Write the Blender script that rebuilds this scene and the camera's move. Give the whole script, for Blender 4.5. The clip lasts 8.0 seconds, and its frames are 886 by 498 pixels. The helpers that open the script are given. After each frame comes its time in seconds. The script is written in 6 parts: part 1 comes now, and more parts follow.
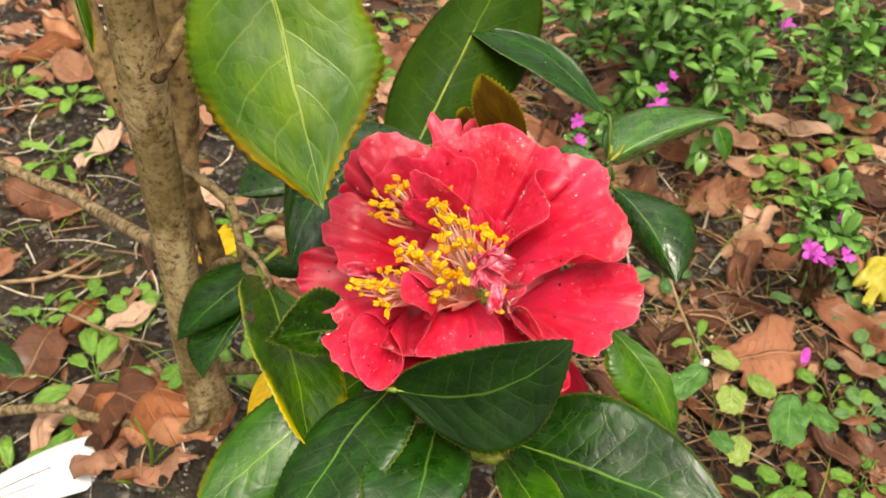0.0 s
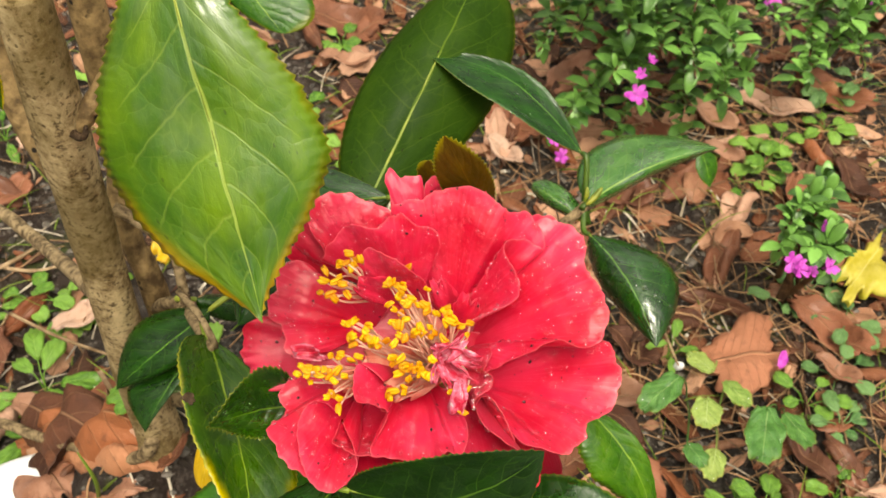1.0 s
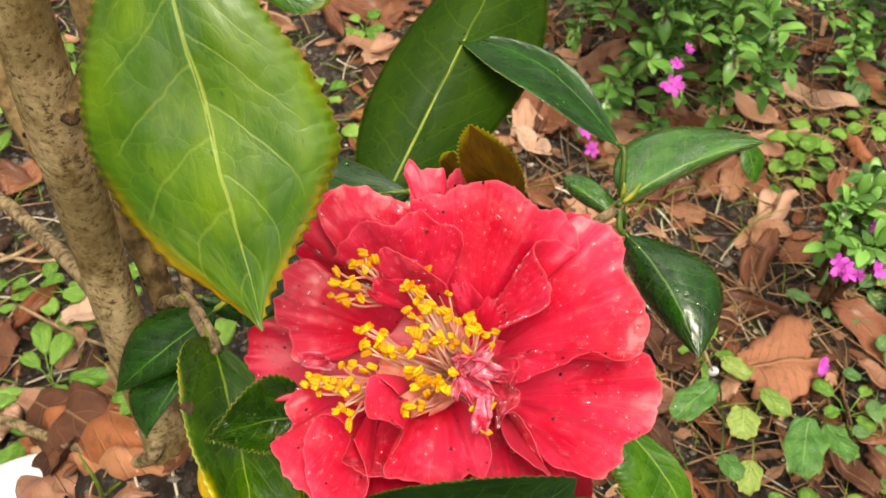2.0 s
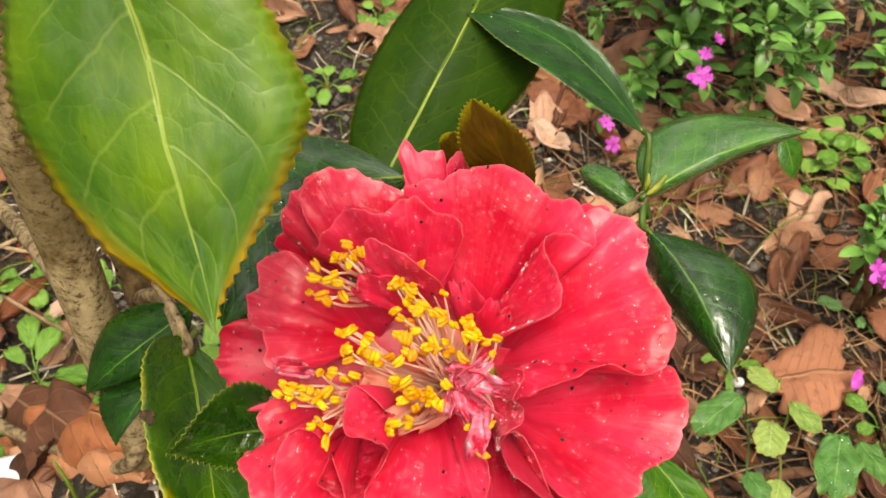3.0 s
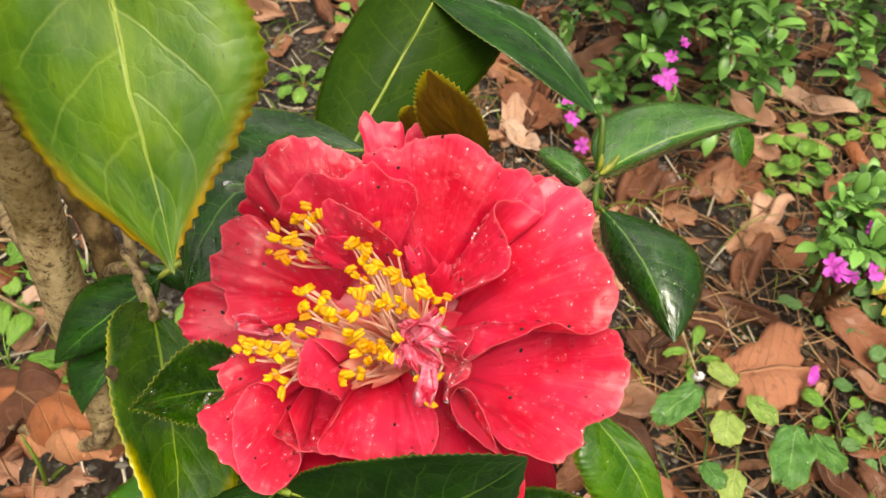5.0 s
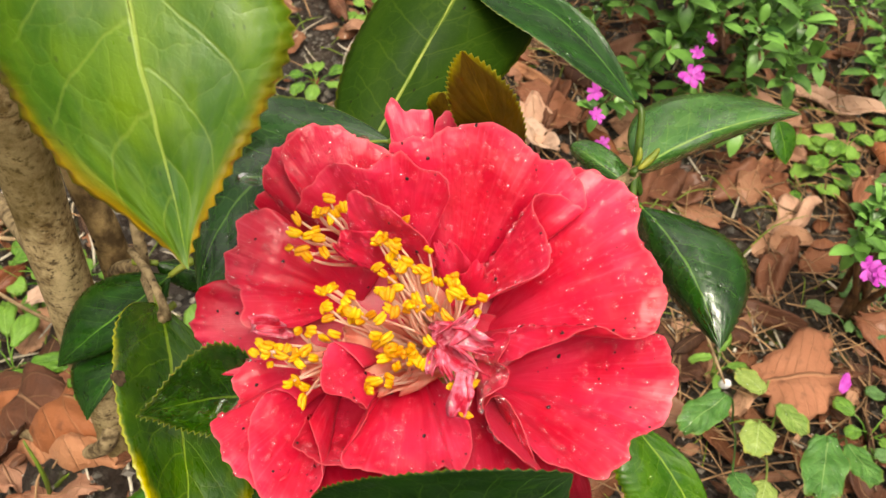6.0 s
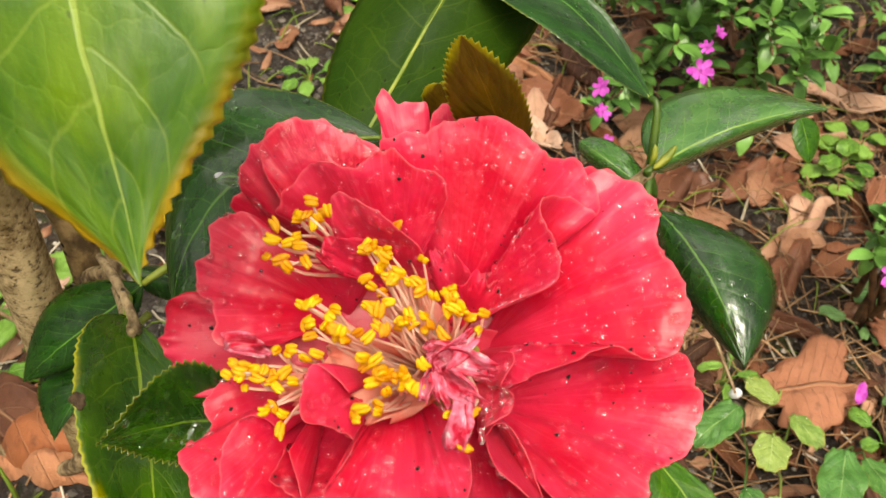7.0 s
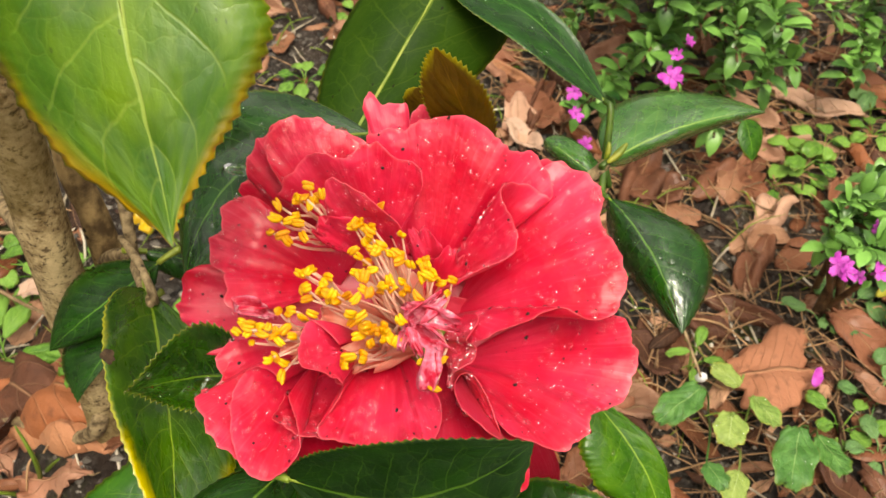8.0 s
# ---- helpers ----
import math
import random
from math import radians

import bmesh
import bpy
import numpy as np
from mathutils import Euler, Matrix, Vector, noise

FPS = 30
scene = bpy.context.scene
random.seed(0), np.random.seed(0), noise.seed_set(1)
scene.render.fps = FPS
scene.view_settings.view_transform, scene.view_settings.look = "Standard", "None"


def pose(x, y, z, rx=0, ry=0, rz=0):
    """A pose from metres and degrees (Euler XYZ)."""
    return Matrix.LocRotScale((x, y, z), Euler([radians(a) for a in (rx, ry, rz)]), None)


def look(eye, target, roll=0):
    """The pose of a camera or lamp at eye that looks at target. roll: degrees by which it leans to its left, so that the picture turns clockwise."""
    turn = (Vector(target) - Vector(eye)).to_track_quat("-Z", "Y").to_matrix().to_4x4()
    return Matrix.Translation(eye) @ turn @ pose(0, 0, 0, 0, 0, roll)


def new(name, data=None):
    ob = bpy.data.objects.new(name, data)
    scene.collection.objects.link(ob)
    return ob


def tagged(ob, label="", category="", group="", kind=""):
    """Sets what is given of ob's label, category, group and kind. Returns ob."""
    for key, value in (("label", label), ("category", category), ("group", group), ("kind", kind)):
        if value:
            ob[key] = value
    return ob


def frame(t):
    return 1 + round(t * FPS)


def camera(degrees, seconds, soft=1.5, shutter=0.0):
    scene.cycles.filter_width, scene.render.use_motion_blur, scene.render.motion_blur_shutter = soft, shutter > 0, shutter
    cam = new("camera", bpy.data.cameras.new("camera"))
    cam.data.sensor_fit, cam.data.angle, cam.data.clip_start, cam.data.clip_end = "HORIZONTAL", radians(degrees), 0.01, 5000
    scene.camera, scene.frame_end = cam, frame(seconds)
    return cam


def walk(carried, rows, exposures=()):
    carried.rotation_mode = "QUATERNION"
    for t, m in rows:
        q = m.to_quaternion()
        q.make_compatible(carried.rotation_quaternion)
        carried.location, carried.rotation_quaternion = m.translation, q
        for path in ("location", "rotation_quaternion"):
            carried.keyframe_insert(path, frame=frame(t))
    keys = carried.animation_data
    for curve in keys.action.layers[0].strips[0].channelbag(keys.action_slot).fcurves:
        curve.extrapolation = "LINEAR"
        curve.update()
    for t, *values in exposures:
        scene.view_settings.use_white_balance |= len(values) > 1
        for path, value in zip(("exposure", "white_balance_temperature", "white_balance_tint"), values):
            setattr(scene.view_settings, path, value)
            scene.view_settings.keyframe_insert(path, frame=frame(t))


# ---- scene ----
cam = camera(48.0, 8.0)
PATH = [
    (0, (0.0149, 0.0346, 0.4974), (0.0137, 0.3191, 0.2163), 0.15),
    (0.5, (0.0126, 0.0497, 0.4953), (0.0158, 0.3272, 0.2072), 0.62),
    (1, (0.0183, 0.0889, 0.5061), (0.0287, 0.3510, 0.2042), 2.08),
    (1.5, (0.0142, 0.1024, 0.4962), (0.0190, 0.3612, 0.1912), 1.24),
    (1.7, (0.0159, 0.1025, 0.4954), (0.0192, 0.3618, 0.1907), 1.21),
    (2.8, (0.0235, 0.1286, 0.4603), (0.0177, 0.3887, 0.1565), 1.25),
    (3, (0.0241, 0.1278, 0.4617), (0.0175, 0.3875, 0.1575), 1.15),
    (3.5, (0.0228, 0.1195, 0.4577), (0.0158, 0.3802, 0.1544), 1.76),
    (4, (0.0290, 0.1176, 0.4556), (0.0300, 0.3794, 0.1532), 3.22),
    (5.5, (0.0307, 0.1107, 0.4644), (0.0315, 0.3760, 0.1651), 3.42),
    (6, (0.0250, 0.1225, 0.4476), (0.0233, 0.3881, 0.1485), 3.18),
    (6.5, (0.0289, 0.1414, 0.4334), (0.0258, 0.4076, 0.1349), 2.76),
    (7, (0.0252, 0.1394, 0.4313), (0.0241, 0.4049, 0.1321), 3.34),
    (7.5, (0.0281, 0.1254, 0.4404), (0.0271, 0.3905, 0.1409), 3.44),
    (8, (0.0296, 0.1115, 0.4545), (0.0311, 0.3780, 0.1563), 4.00),
]
walk(cam, [(t, look(eye, target, roll)) for t, eye, target, roll in PATH], exposures=((0, 0.42, 7700, 8), (8, 0.42, 7700, 8)))
cam.data.dof.use_dof, cam.data.dof.focus_distance, cam.data.dof.aperture_fstop = True, 0.240, 52.0

# ---- light: an overcast sky and a weak, wide sun ----
SUN_HEIGHT, SUN_TURN = 66.0, 170.0
world = bpy.data.worlds.new("overcast_sky")
scene.world = world
world.use_nodes = True
wn = world.node_tree
sky = wn.nodes.new("ShaderNodeTexSky")
sky.sky_type, sky.sun_disc = "NISHITA", False
sky.dust_density, sky.ozone_density = 4.0, 1.0
sky.sun_elevation, sky.sun_rotation = radians(SUN_HEIGHT), radians(SUN_TURN)
grey = wn.nodes.new("ShaderNodeHueSaturation")
grey.inputs["Saturation"].default_value = 0.10
wn.links.new(sky.outputs["Color"], grey.inputs["Color"])
# an overcast sky is several times brighter overhead than low down
sky_way = wn.nodes.new("ShaderNodeTexCoord")
sky_axes = wn.nodes.new("ShaderNodeSeparateXYZ")
sky_rise = wn.nodes.new("ShaderNodeMapRange")
wn.links.new(sky_way.outputs["Generated"], sky_axes.inputs[0])
wn.links.new(sky_axes.outputs[2], sky_rise.inputs[0])
for socket, value in zip(sky_rise.inputs[1:5], (0.0, 1.0, 0.13, 1.0)):
    socket.default_value = value
sky_fall = wn.nodes.new("ShaderNodeVectorMath")
sky_fall.operation = "SCALE"
wn.links.new(grey.outputs["Color"], sky_fall.inputs[0])
wn.links.new(sky_rise.outputs[0], sky_fall.inputs["Scale"])
wn.links.new(sky_fall.outputs[0], wn.nodes["Background"].inputs["Color"])
wn.nodes["Background"].inputs["Strength"].default_value = 0.235
sun_data = bpy.data.lights.new("sun", "SUN")
sun_data.energy, sun_data.angle, sun_data.color = 1.5, radians(28), (1.0, 0.95, 0.88)
sun = new("sun", sun_data)
sa, se = radians(SUN_TURN), radians(SUN_HEIGHT)
sun.matrix_world = look((0, 0, 0), (-math.sin(sa) * math.cos(se), -math.cos(sa) * math.cos(se), -math.sin(se)))


# ---- materials ----
def rgb(r, g, b):
    """Linear colour from display values 0 to 255."""
    return tuple((c / 255 / 12.92) if c / 255 <= 0.04045 else ((c / 255 + 0.055) / 1.055) ** 2.4 for c in (r, g, b)) + (1.0,)


class Shade:
    """A node material in short form."""

    def __init__(self, name, rough=0.5, spec=0.5):
        self.m = bpy.data.materials.new(name)
        self.m.use_nodes = True
        self.t = self.m.node_tree
        self.b = self.t.nodes["Principled BSDF"]
        self.b.inputs["Roughness"].default_value = rough
        self.b.inputs["Specular IOR Level"].default_value = spec

    def put(self, socket, value):
        if isinstance(value, bpy.types.NodeSocket):
            self.t.links.new(value, socket)
        elif value is not None:
            socket.default_value = value

    def coord(self, kind="Object", scale=(1, 1, 1)):
        c = self.t.nodes.new("ShaderNodeTexCoord")
        m = self.t.nodes.new("ShaderNodeMapping")
        m.inputs["Scale"].default_value = scale
        self.t.links.new(c.outputs[kind], m.inputs["Vector"])
        return m.outputs["Vector"]

    def place(self, scale=(1, 1, 1)):
        g = self.t.nodes.new("ShaderNodeNewGeometry")
        m = self.t.nodes.new("ShaderNodeMapping")
        m.inputs["Scale"].default_value = scale
        self.t.links.new(g.outputs["Position"], m.inputs["Vector"])
        return m.outputs["Vector"]

    def noise(self, vec, scale, detail=3.0, rough=0.55, out="Fac"):
        n = self.t.nodes.new("ShaderNodeTexNoise")
        self.put(n.inputs["Vector"], vec)
        n.inputs["Scale"].default_value, n.inputs["Detail"].default_value, n.inputs["Roughness"].default_value = scale, detail, rough
        return n.outputs[out]

    def cells(self, vec, scale, feature="F1", out="Distance"):
        n = self.t.nodes.new("ShaderNodeTexVoronoi")
        n.feature = feature
        self.put(n.inputs["Vector"], vec)
        n.inputs["Scale"].default_value = scale
        return n.outputs[out]

    def calc(self, op, a, b=None, c=None, clamp=False):
        n = self.t.nodes.new("ShaderNodeMath")
        n.operation, n.use_clamp = op, clamp
        for s, v in zip(n.inputs, (a, b, c)):
            self.put(s, v)
        return n.outputs[0]

    def span(self, v, a, b, c=0.0, d=1.0):
        n = self.t.nodes.new("ShaderNodeMapRange")
        n.interpolation_type = "SMOOTHSTEP"
        for s, x in zip(n.inputs, (v, a, b, c, d)):
            self.put(s, x)
        return n.outputs[0]

    def mix(self, f, a, b, kind="MIX"):
        n = self.t.nodes.new("ShaderNodeMix")
        n.data_type, n.blend_type = "RGBA", kind
        self.put(n.inputs[0], f), self.put(n.inputs[6], a), self.put(n.inputs[7], b)
        return n.outputs[2]

    def split(self, vec):
        n = self.t.nodes.new("ShaderNodeSeparateXYZ")
        self.put(n.inputs[0], vec)
        return n.outputs

    def chance(self):
        return self.t.nodes.new("ShaderNodeObjectInfo").outputs["Random"]

    def island(self):
        return self.t.nodes.new("ShaderNodeNewGeometry").outputs["Random Per Island"]

    def bump(self, height, strength=0.3, distance=0.001):
        n = self.t.nodes.new("ShaderNodeBump")
        n.inputs["Strength"].default_value, n.inputs["Distance"].default_value = strength, distance
        self.put(n.inputs["Height"], height)
        self.put(self.b.inputs["Normal"], n.outputs[0])
        return n.outputs[0]

    def base(self, colour):
        self.put(self.b.inputs["Base Color"], colour)
        return self

    def leaky(self, colour, share):
        """Some of the light passes through the thin sheet."""
        tr = self.t.nodes.new("ShaderNodeBsdfTranslucent")
        self.put(tr.inputs["Color"], colour)
        mx = self.t.nodes.new("ShaderNodeMixShader")
        mx.inputs[0].default_value = share
        self.t.links.new(self.b.outputs[0], mx.inputs[1])
        self.t.links.new(tr.outputs[0], mx.inputs[2])
        self.t.links.new(mx.outputs[0], self.t.nodes["Material Output"].inputs["Surface"])


def leaf_material(name, dark, light, vein, rim, rim_amount, rough, ribs=9.0, vein_depth=0.35, spots=0.0, wet=0.2, see=0.12, spec=0.5, film=1.5, vary=None, quilt=1.0, mesh=1.0, rim_from=0.92):
    """Leathery leaf: u runs from stalk to tip, v across; midrib, side veins, net and a tinted margin."""
    s = Shade(name, rough, spec)
    uv = s.coord("UV")
    n1 = s.noise(uv, 7.0, 3, out="Color")
    warped = s.mix(0.035, uv, n1, "ADD")
    u, v, _ = s.split(warped)
    av = s.calc("ABSOLUTE", s.calc("SUBTRACT", s.calc("MULTIPLY", v, 2.0), 1.035))
    side = s.calc("SIGN", s.calc("SUBTRACT", v, 0.518))
    rib_w = s.span(u, 0.0, 1.0, 0.036, 0.013)
    midrib = s.calc("SUBTRACT", 1.0, s.span(s.calc("DIVIDE", av, rib_w), 0.5, 1.3))
    reach = s.calc("SUBTRACT", s.calc("MULTIPLY", s.calc("POWER", av, 1.25), 1.9), s.calc("MULTIPLY", side, 0.23))
    phase = s.calc("SUBTRACT", s.calc("MULTIPLY", u, ribs), reach)
    tri = s.calc("ABSOLUTE", s.calc("SUBTRACT", s.calc("FRACT", phase), 0.5))
    sides = s.calc("MULTIPLY", s.span(tri, 0.452, 0.497), s.span(av, 0.84, 0.66))
    net_uv = s.mix(0.06, s.coord("UV", (1.0, 0.55, 1.0)), n1, "ADD")
    plots = s.cells(net_uv, 11.0, "DISTANCE_TO_EDGE")
    net = s.calc("MULTIPLY", s.span(plots, 0.035, 0.0), 0.30 * mesh)
    fine = s.calc("MULTIPLY", s.span(s.cells(net_uv, 46.0, "DISTANCE_TO_EDGE"), 0.08, 0.0), 0.12 * mesh)
    veins = s.calc("MAXIMUM", s.calc("MULTIPLY", sides, 0.55), s.calc("MAXIMUM", net, fine))
    big = s.noise(uv, 3.2, 4)
    body = s.mix(s.span(big, 0.35, 0.68), dark, light)
    if vary:
        body = s.mix(s.calc("MULTIPLY", s.chance(), 0.85), body, vary)
    body = s.mix(s.calc("MULTIPLY", veins, 0.42), body, vein)
    edge = s.calc("ADD", av, s.calc("MULTIPLY", s.calc("SUBTRACT", s.noise(uv, 5.0, 3), 0.5), 0.5))
    tip = s.calc("MULTIPLY", s.span(u, 0.58, 1.05), 0.42)
    edge_m = s.calc("MULTIPLY", s.span(s.calc("ADD", edge, tip), rim_from, rim_from + 0.32), rim_amount, clamp=True)
    body = s.mix(edge_m, body, rim)
    body = s.mix(s.calc("MULTIPLY", s.span(av, 0.965, 0.99), min(1.0, 0.12 + rim_amount)), body, rgb(150, 150, 36))
    body = s.mix(s.calc("MULTIPLY", midrib, 0.7), body, vein)
    if spots:
        sp = s.calc("MULTIPLY", s.span(s.cells(uv, 22.0), 0.16, 0.10), s.span(s.noise(uv, 11.0, 2), 0.50, 0.58))
        body = s.mix(s.calc("MULTIPLY", sp, spots), body, rgb(26, 18, 12))
    s.base(body)
    h = s.calc("ADD", s.calc("MULTIPLY", midrib, -0.7), s.calc("MULTIPLY", veins, -0.55))
    # the blade swells between its veins
    swell = s.calc("ADD", s.calc("MULTIPLY", s.span(plots, 0.0, 0.30), 0.35 * quilt), s.calc("MULTIPLY", s.span(tri, 0.5, 0.12), 0.5 * quilt))
    h = s.calc("ADD", s.calc("ADD", h, swell), s.calc("MULTIPLY", s.noise(uv, 12.0, 4), 0.9))
    s.bump(h, vein_depth, 0.0012)
    s.put(s.b.inputs["Roughness"], s.span(s.noise(uv, 6.0, 4), 0.3, 0.7, rough * 0.75, rough * 1.35))
    s.b.inputs["Coat IOR"].default_value = film
    s.put(s.b.inputs["Coat Weight"], s.span(s.noise(uv, 4.2, 4), 0.44, 0.6, wet * 0.2, min(1.0, wet * 1.8)))
    s.put(s.b.inputs["Coat Roughness"], s.span(s.noise(uv, 9.0, 4), 0.35, 0.7, 0.06, 0.26))
    film_bump = s.t.nodes.new("ShaderNodeBump")
    film_bump.inputs["Strength"].default_value, film_bump.inputs["Distance"].default_value = 1.0, 0.0008 + 0.0022 * wet
    s.put(film_bump.inputs["Height"], s.calc("ADD", s.noise(uv, 3.4, 2, 0.45), s.calc("MULTIPLY", swell, 0.05)))
    s.put(s.b.inputs["Coat Normal"], film_bump.outputs[0])
    s.leaky(body, see)
    return s.m


LEAF_BIG = leaf_material("camellia_leaf_light", rgb(58, 104, 6), rgb(104, 140, 16), rgb(168, 190, 84), rgb(190, 148, 6), 0.85, 0.36, 7.0, 0.30, 0.4, 0.8, 0.18, 0.55, 1.85, mesh=0.55, rim_from=0.93)
LEAF_DARK = leaf_material("camellia_leaf_dark", rgb(8, 44, 3), rgb(24, 70, 8), rgb(96, 144, 46), rgb(64, 96, 12), 0.15, 0.30, 8.0, 0.22, 0.1, 0.25, 0.05, 0.4, 1.6)
LEAF_WET = leaf_material("camellia_leaf_wet", rgb(10, 50, 5), rgb(28, 78, 14), rgb(84, 132, 44), rgb(60, 96, 14), 0.12, 0.30, 8.0, 0.16, 0.1, 0.4, 0.05, 0.4, 1.5)
LEAF_SHEEN = leaf_material("camellia_leaf_sheen", rgb(8, 46, 5), rgb(26, 76, 14), rgb(100, 146, 56), rgb(60, 96, 14), 0.12, 0.26, 8.0, 0.14, 0.1, 0.9, 0.05, 0.5, 1.75)
# Greens lightened to add the sky's pale sheen on top of the coat gloss.
LEAF_PALE = leaf_material("camellia_leaf_painted_sheen", rgb(44, 98, 32), rgb(78, 128, 54), rgb(150, 184, 80), rgb(100, 130, 30), 0.15, 0.24, 8.0, 0.12, 0.0, 0.95, 0.06, 0.8, 2.5)
LEAF_SOAKED = leaf_material("camellia_leaf_soaked", rgb(16, 54, 3), rgb(44, 86, 8), rgb(110, 140, 36), rgb(120, 130, 14), 0.3, 0.24, 8.0, 0.3, 0.5, 0.95, 0.06, 0.5, 1.9)
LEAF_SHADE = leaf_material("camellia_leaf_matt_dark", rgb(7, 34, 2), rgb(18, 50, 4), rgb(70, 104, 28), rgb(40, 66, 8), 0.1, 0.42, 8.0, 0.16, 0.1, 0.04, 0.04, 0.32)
LEAF_MID = leaf_material("camellia_leaf_mid", rgb(26, 78, 4), rgb(54, 106, 12), rgb(132, 170, 50), rgb(160, 150, 10), 0.35, 0.32, 8.0, 0.2, 0.1, 0.22, 0.08, 0.4, 1.5)
LEAF_YELLOWED = leaf_material("camellia_leaf_yellowing", rgb(30, 68, 3), rgb(58, 96, 8), rgb(134, 160, 44), rgb(206, 184, 8), 0.9, 0.28, 8.0, 0.22, 0.4, 0.35, 0.08, 0.45, 1.6, rim_from=0.90)
LEAF_BACK = leaf_material("camellia_leaf_underside", rgb(32, 62, 2), rgb(46, 76, 5), rgb(92, 118, 30), rgb(80, 96, 10), 0.2, 0.55, 8.0, 0.14, 0.9, 0.0, 0.18, 0.15)
LEAF_OLIVE = leaf_material("camellia_leaf_bronze", rgb(74, 54, 2), rgb(98, 74, 5), rgb(124, 92, 14), rgb(176, 166, 12), 0.55, 0.45, 8.0, 0.2, 0.3, 0.12, 0.22, 0.3)
LEAF_YELLOW = leaf_material("yellow_leaf", rgb(206, 168, 12), rgb(230, 192, 40), rgb(228, 204, 96), rgb(170, 116, 16), 0.4, 0.45, 8.0, 0.3, 0.3, 0.2, 0.2, 0.4)
LEAF_LEMON = leaf_material("lemon_leaf", rgb(186, 172, 48), rgb(214, 200, 92), rgb(226, 216, 140), rgb(150, 160, 40), 0.4, 0.45, 6.0, 0.3, 0.3, 0.3, 0.2, 0.4)
LEAF_FRESH = leaf_material("camellia_leaf_fresh", rgb(46, 98, 8), rgb(80, 128, 20), rgb(150, 182, 66), rgb(150, 110, 40), 0.35, 0.26, 8.0, 0.2, 0.4, 0.5, 0.15, 0.45, 1.65)
WEED_LEAF = leaf_material("weed_leaf_broad", rgb(62, 118, 40), rgb(104, 158, 72), rgb(170, 202, 126), rgb(150, 160, 60), 0.3, 0.38, 5.0, 0.5, 0.35, 0.4, 0.25, 0.4, 1.5, rgb(84, 140, 70))
WEED_LEAF_PALE = leaf_material("weed_leaf_pale", rgb(104, 150, 56), rgb(158, 190, 98), rgb(204, 220, 150), rgb(200, 190, 80), 0.5, 0.40, 5.0, 0.5, 0.4, 0.3, 0.25, 0.4, 1.5, rgb(190, 200, 110))
WEED = leaf_material("weed_leaf_green", rgb(58, 116, 24), rgb(112, 164, 52), rgb(168, 204, 104), rgb(150, 150, 50), 0.3, 0.36, 5.0, 0.5, 0.3, 0.4, 0.25, 0.45, 1.5, rgb(148, 196, 84))
WEED_DULL = leaf_material("weed_leaf_dull", rgb(48, 96, 40), rgb(94, 142, 76), rgb(150, 186, 124), rgb(120, 140, 60), 0.3, 0.36, 5.0, 0.5, 0.3, 0.45, 0.2, 0.45, 1.5, rgb(126, 170, 100))


def petal_material():
    """Satin petal: fine veins fan out from foot to margin over two soft blotches of red."""
    s = Shade("camellia_petal", 0.42, 0.5)
    drift = s.noise(s.place(), 90, 2, out="Color")
    fan = s.mix(0.012, s.coord("UV"), drift, "ADD")
    spread = s.t.nodes.new("ShaderNodeMapping")
    spread.inputs["Scale"].default_value = (1.5, 46.0, 1.0)
    s.t.links.new(fan, spread.inputs["Vector"])
    streak = s.noise(spread.outputs["Vector"], 1.5, 5, 0.6)
    blot = s.noise(s.place(), 45, 4)
    cell = s.cells(s.place(), 900, "SMOOTH_F1")
    body = s.mix(s.span(blot, 0.3, 0.72), rgb(213, 13, 53), rgb(233, 49, 91))
    body = s.mix(s.calc("MULTIPLY", s.span(streak, 0.50, 0.74), 0.20), body, rgb(250, 134, 160))
    body = s.mix(s.calc("MULTIPLY", s.span(streak, 0.48, 0.30), 0.14), body, rgb(200, 10, 40))
    body = s.mix(s.calc("MULTIPLY", s.span(s.noise(s.place(), 160, 4), 0.5, 0.72), 0.12), body, rgb(248, 104, 120))
    u, v, _ = s.split(s.coord("UV"))
    # the thin rim's glint is painted as a paler pink margin
    body = s.mix(s.calc("MULTIPLY", s.span(u, 0.975, 1.0), 0.35), body, rgb(252, 128, 136))
    s.base(body)
    h = s.calc("ADD", s.calc("MULTIPLY", streak, 0.26), s.calc("MULTIPLY", s.noise(s.place(), 190, 4), 0.5))
    h = s.calc("SUBTRACT", h, s.calc("MULTIPLY", cell, 0.22))
    s.bump(h, 0.42, 0.0009)
    s.put(s.b.inputs["Roughness"], s.span(s.noise(s.place(), 120, 3), 0.3, 0.7, 0.28, 0.42))
    s.b.inputs["Sheen Weight"].default_value, s.b.inputs["Sheen Roughness"].default_value = 0.14, 0.35
    s.b.inputs["Sheen Tint"].default_value = rgb(255, 150, 175)
    # a thin film of rain
    s.put(s.b.inputs["Coat Weight"], s.span(s.noise(s.place(), 70, 3), 0.35, 0.65, 0.06, 0.28))
    s.b.inputs["Coat Roughness"].default_value, s.b.inputs["Coat IOR"].default_value = 0.30, 1.5
    s.leaky(s.mix(0.6, body, rgb(236, 22, 58)), 0.24)
    return s.m


PETAL = petal_material()


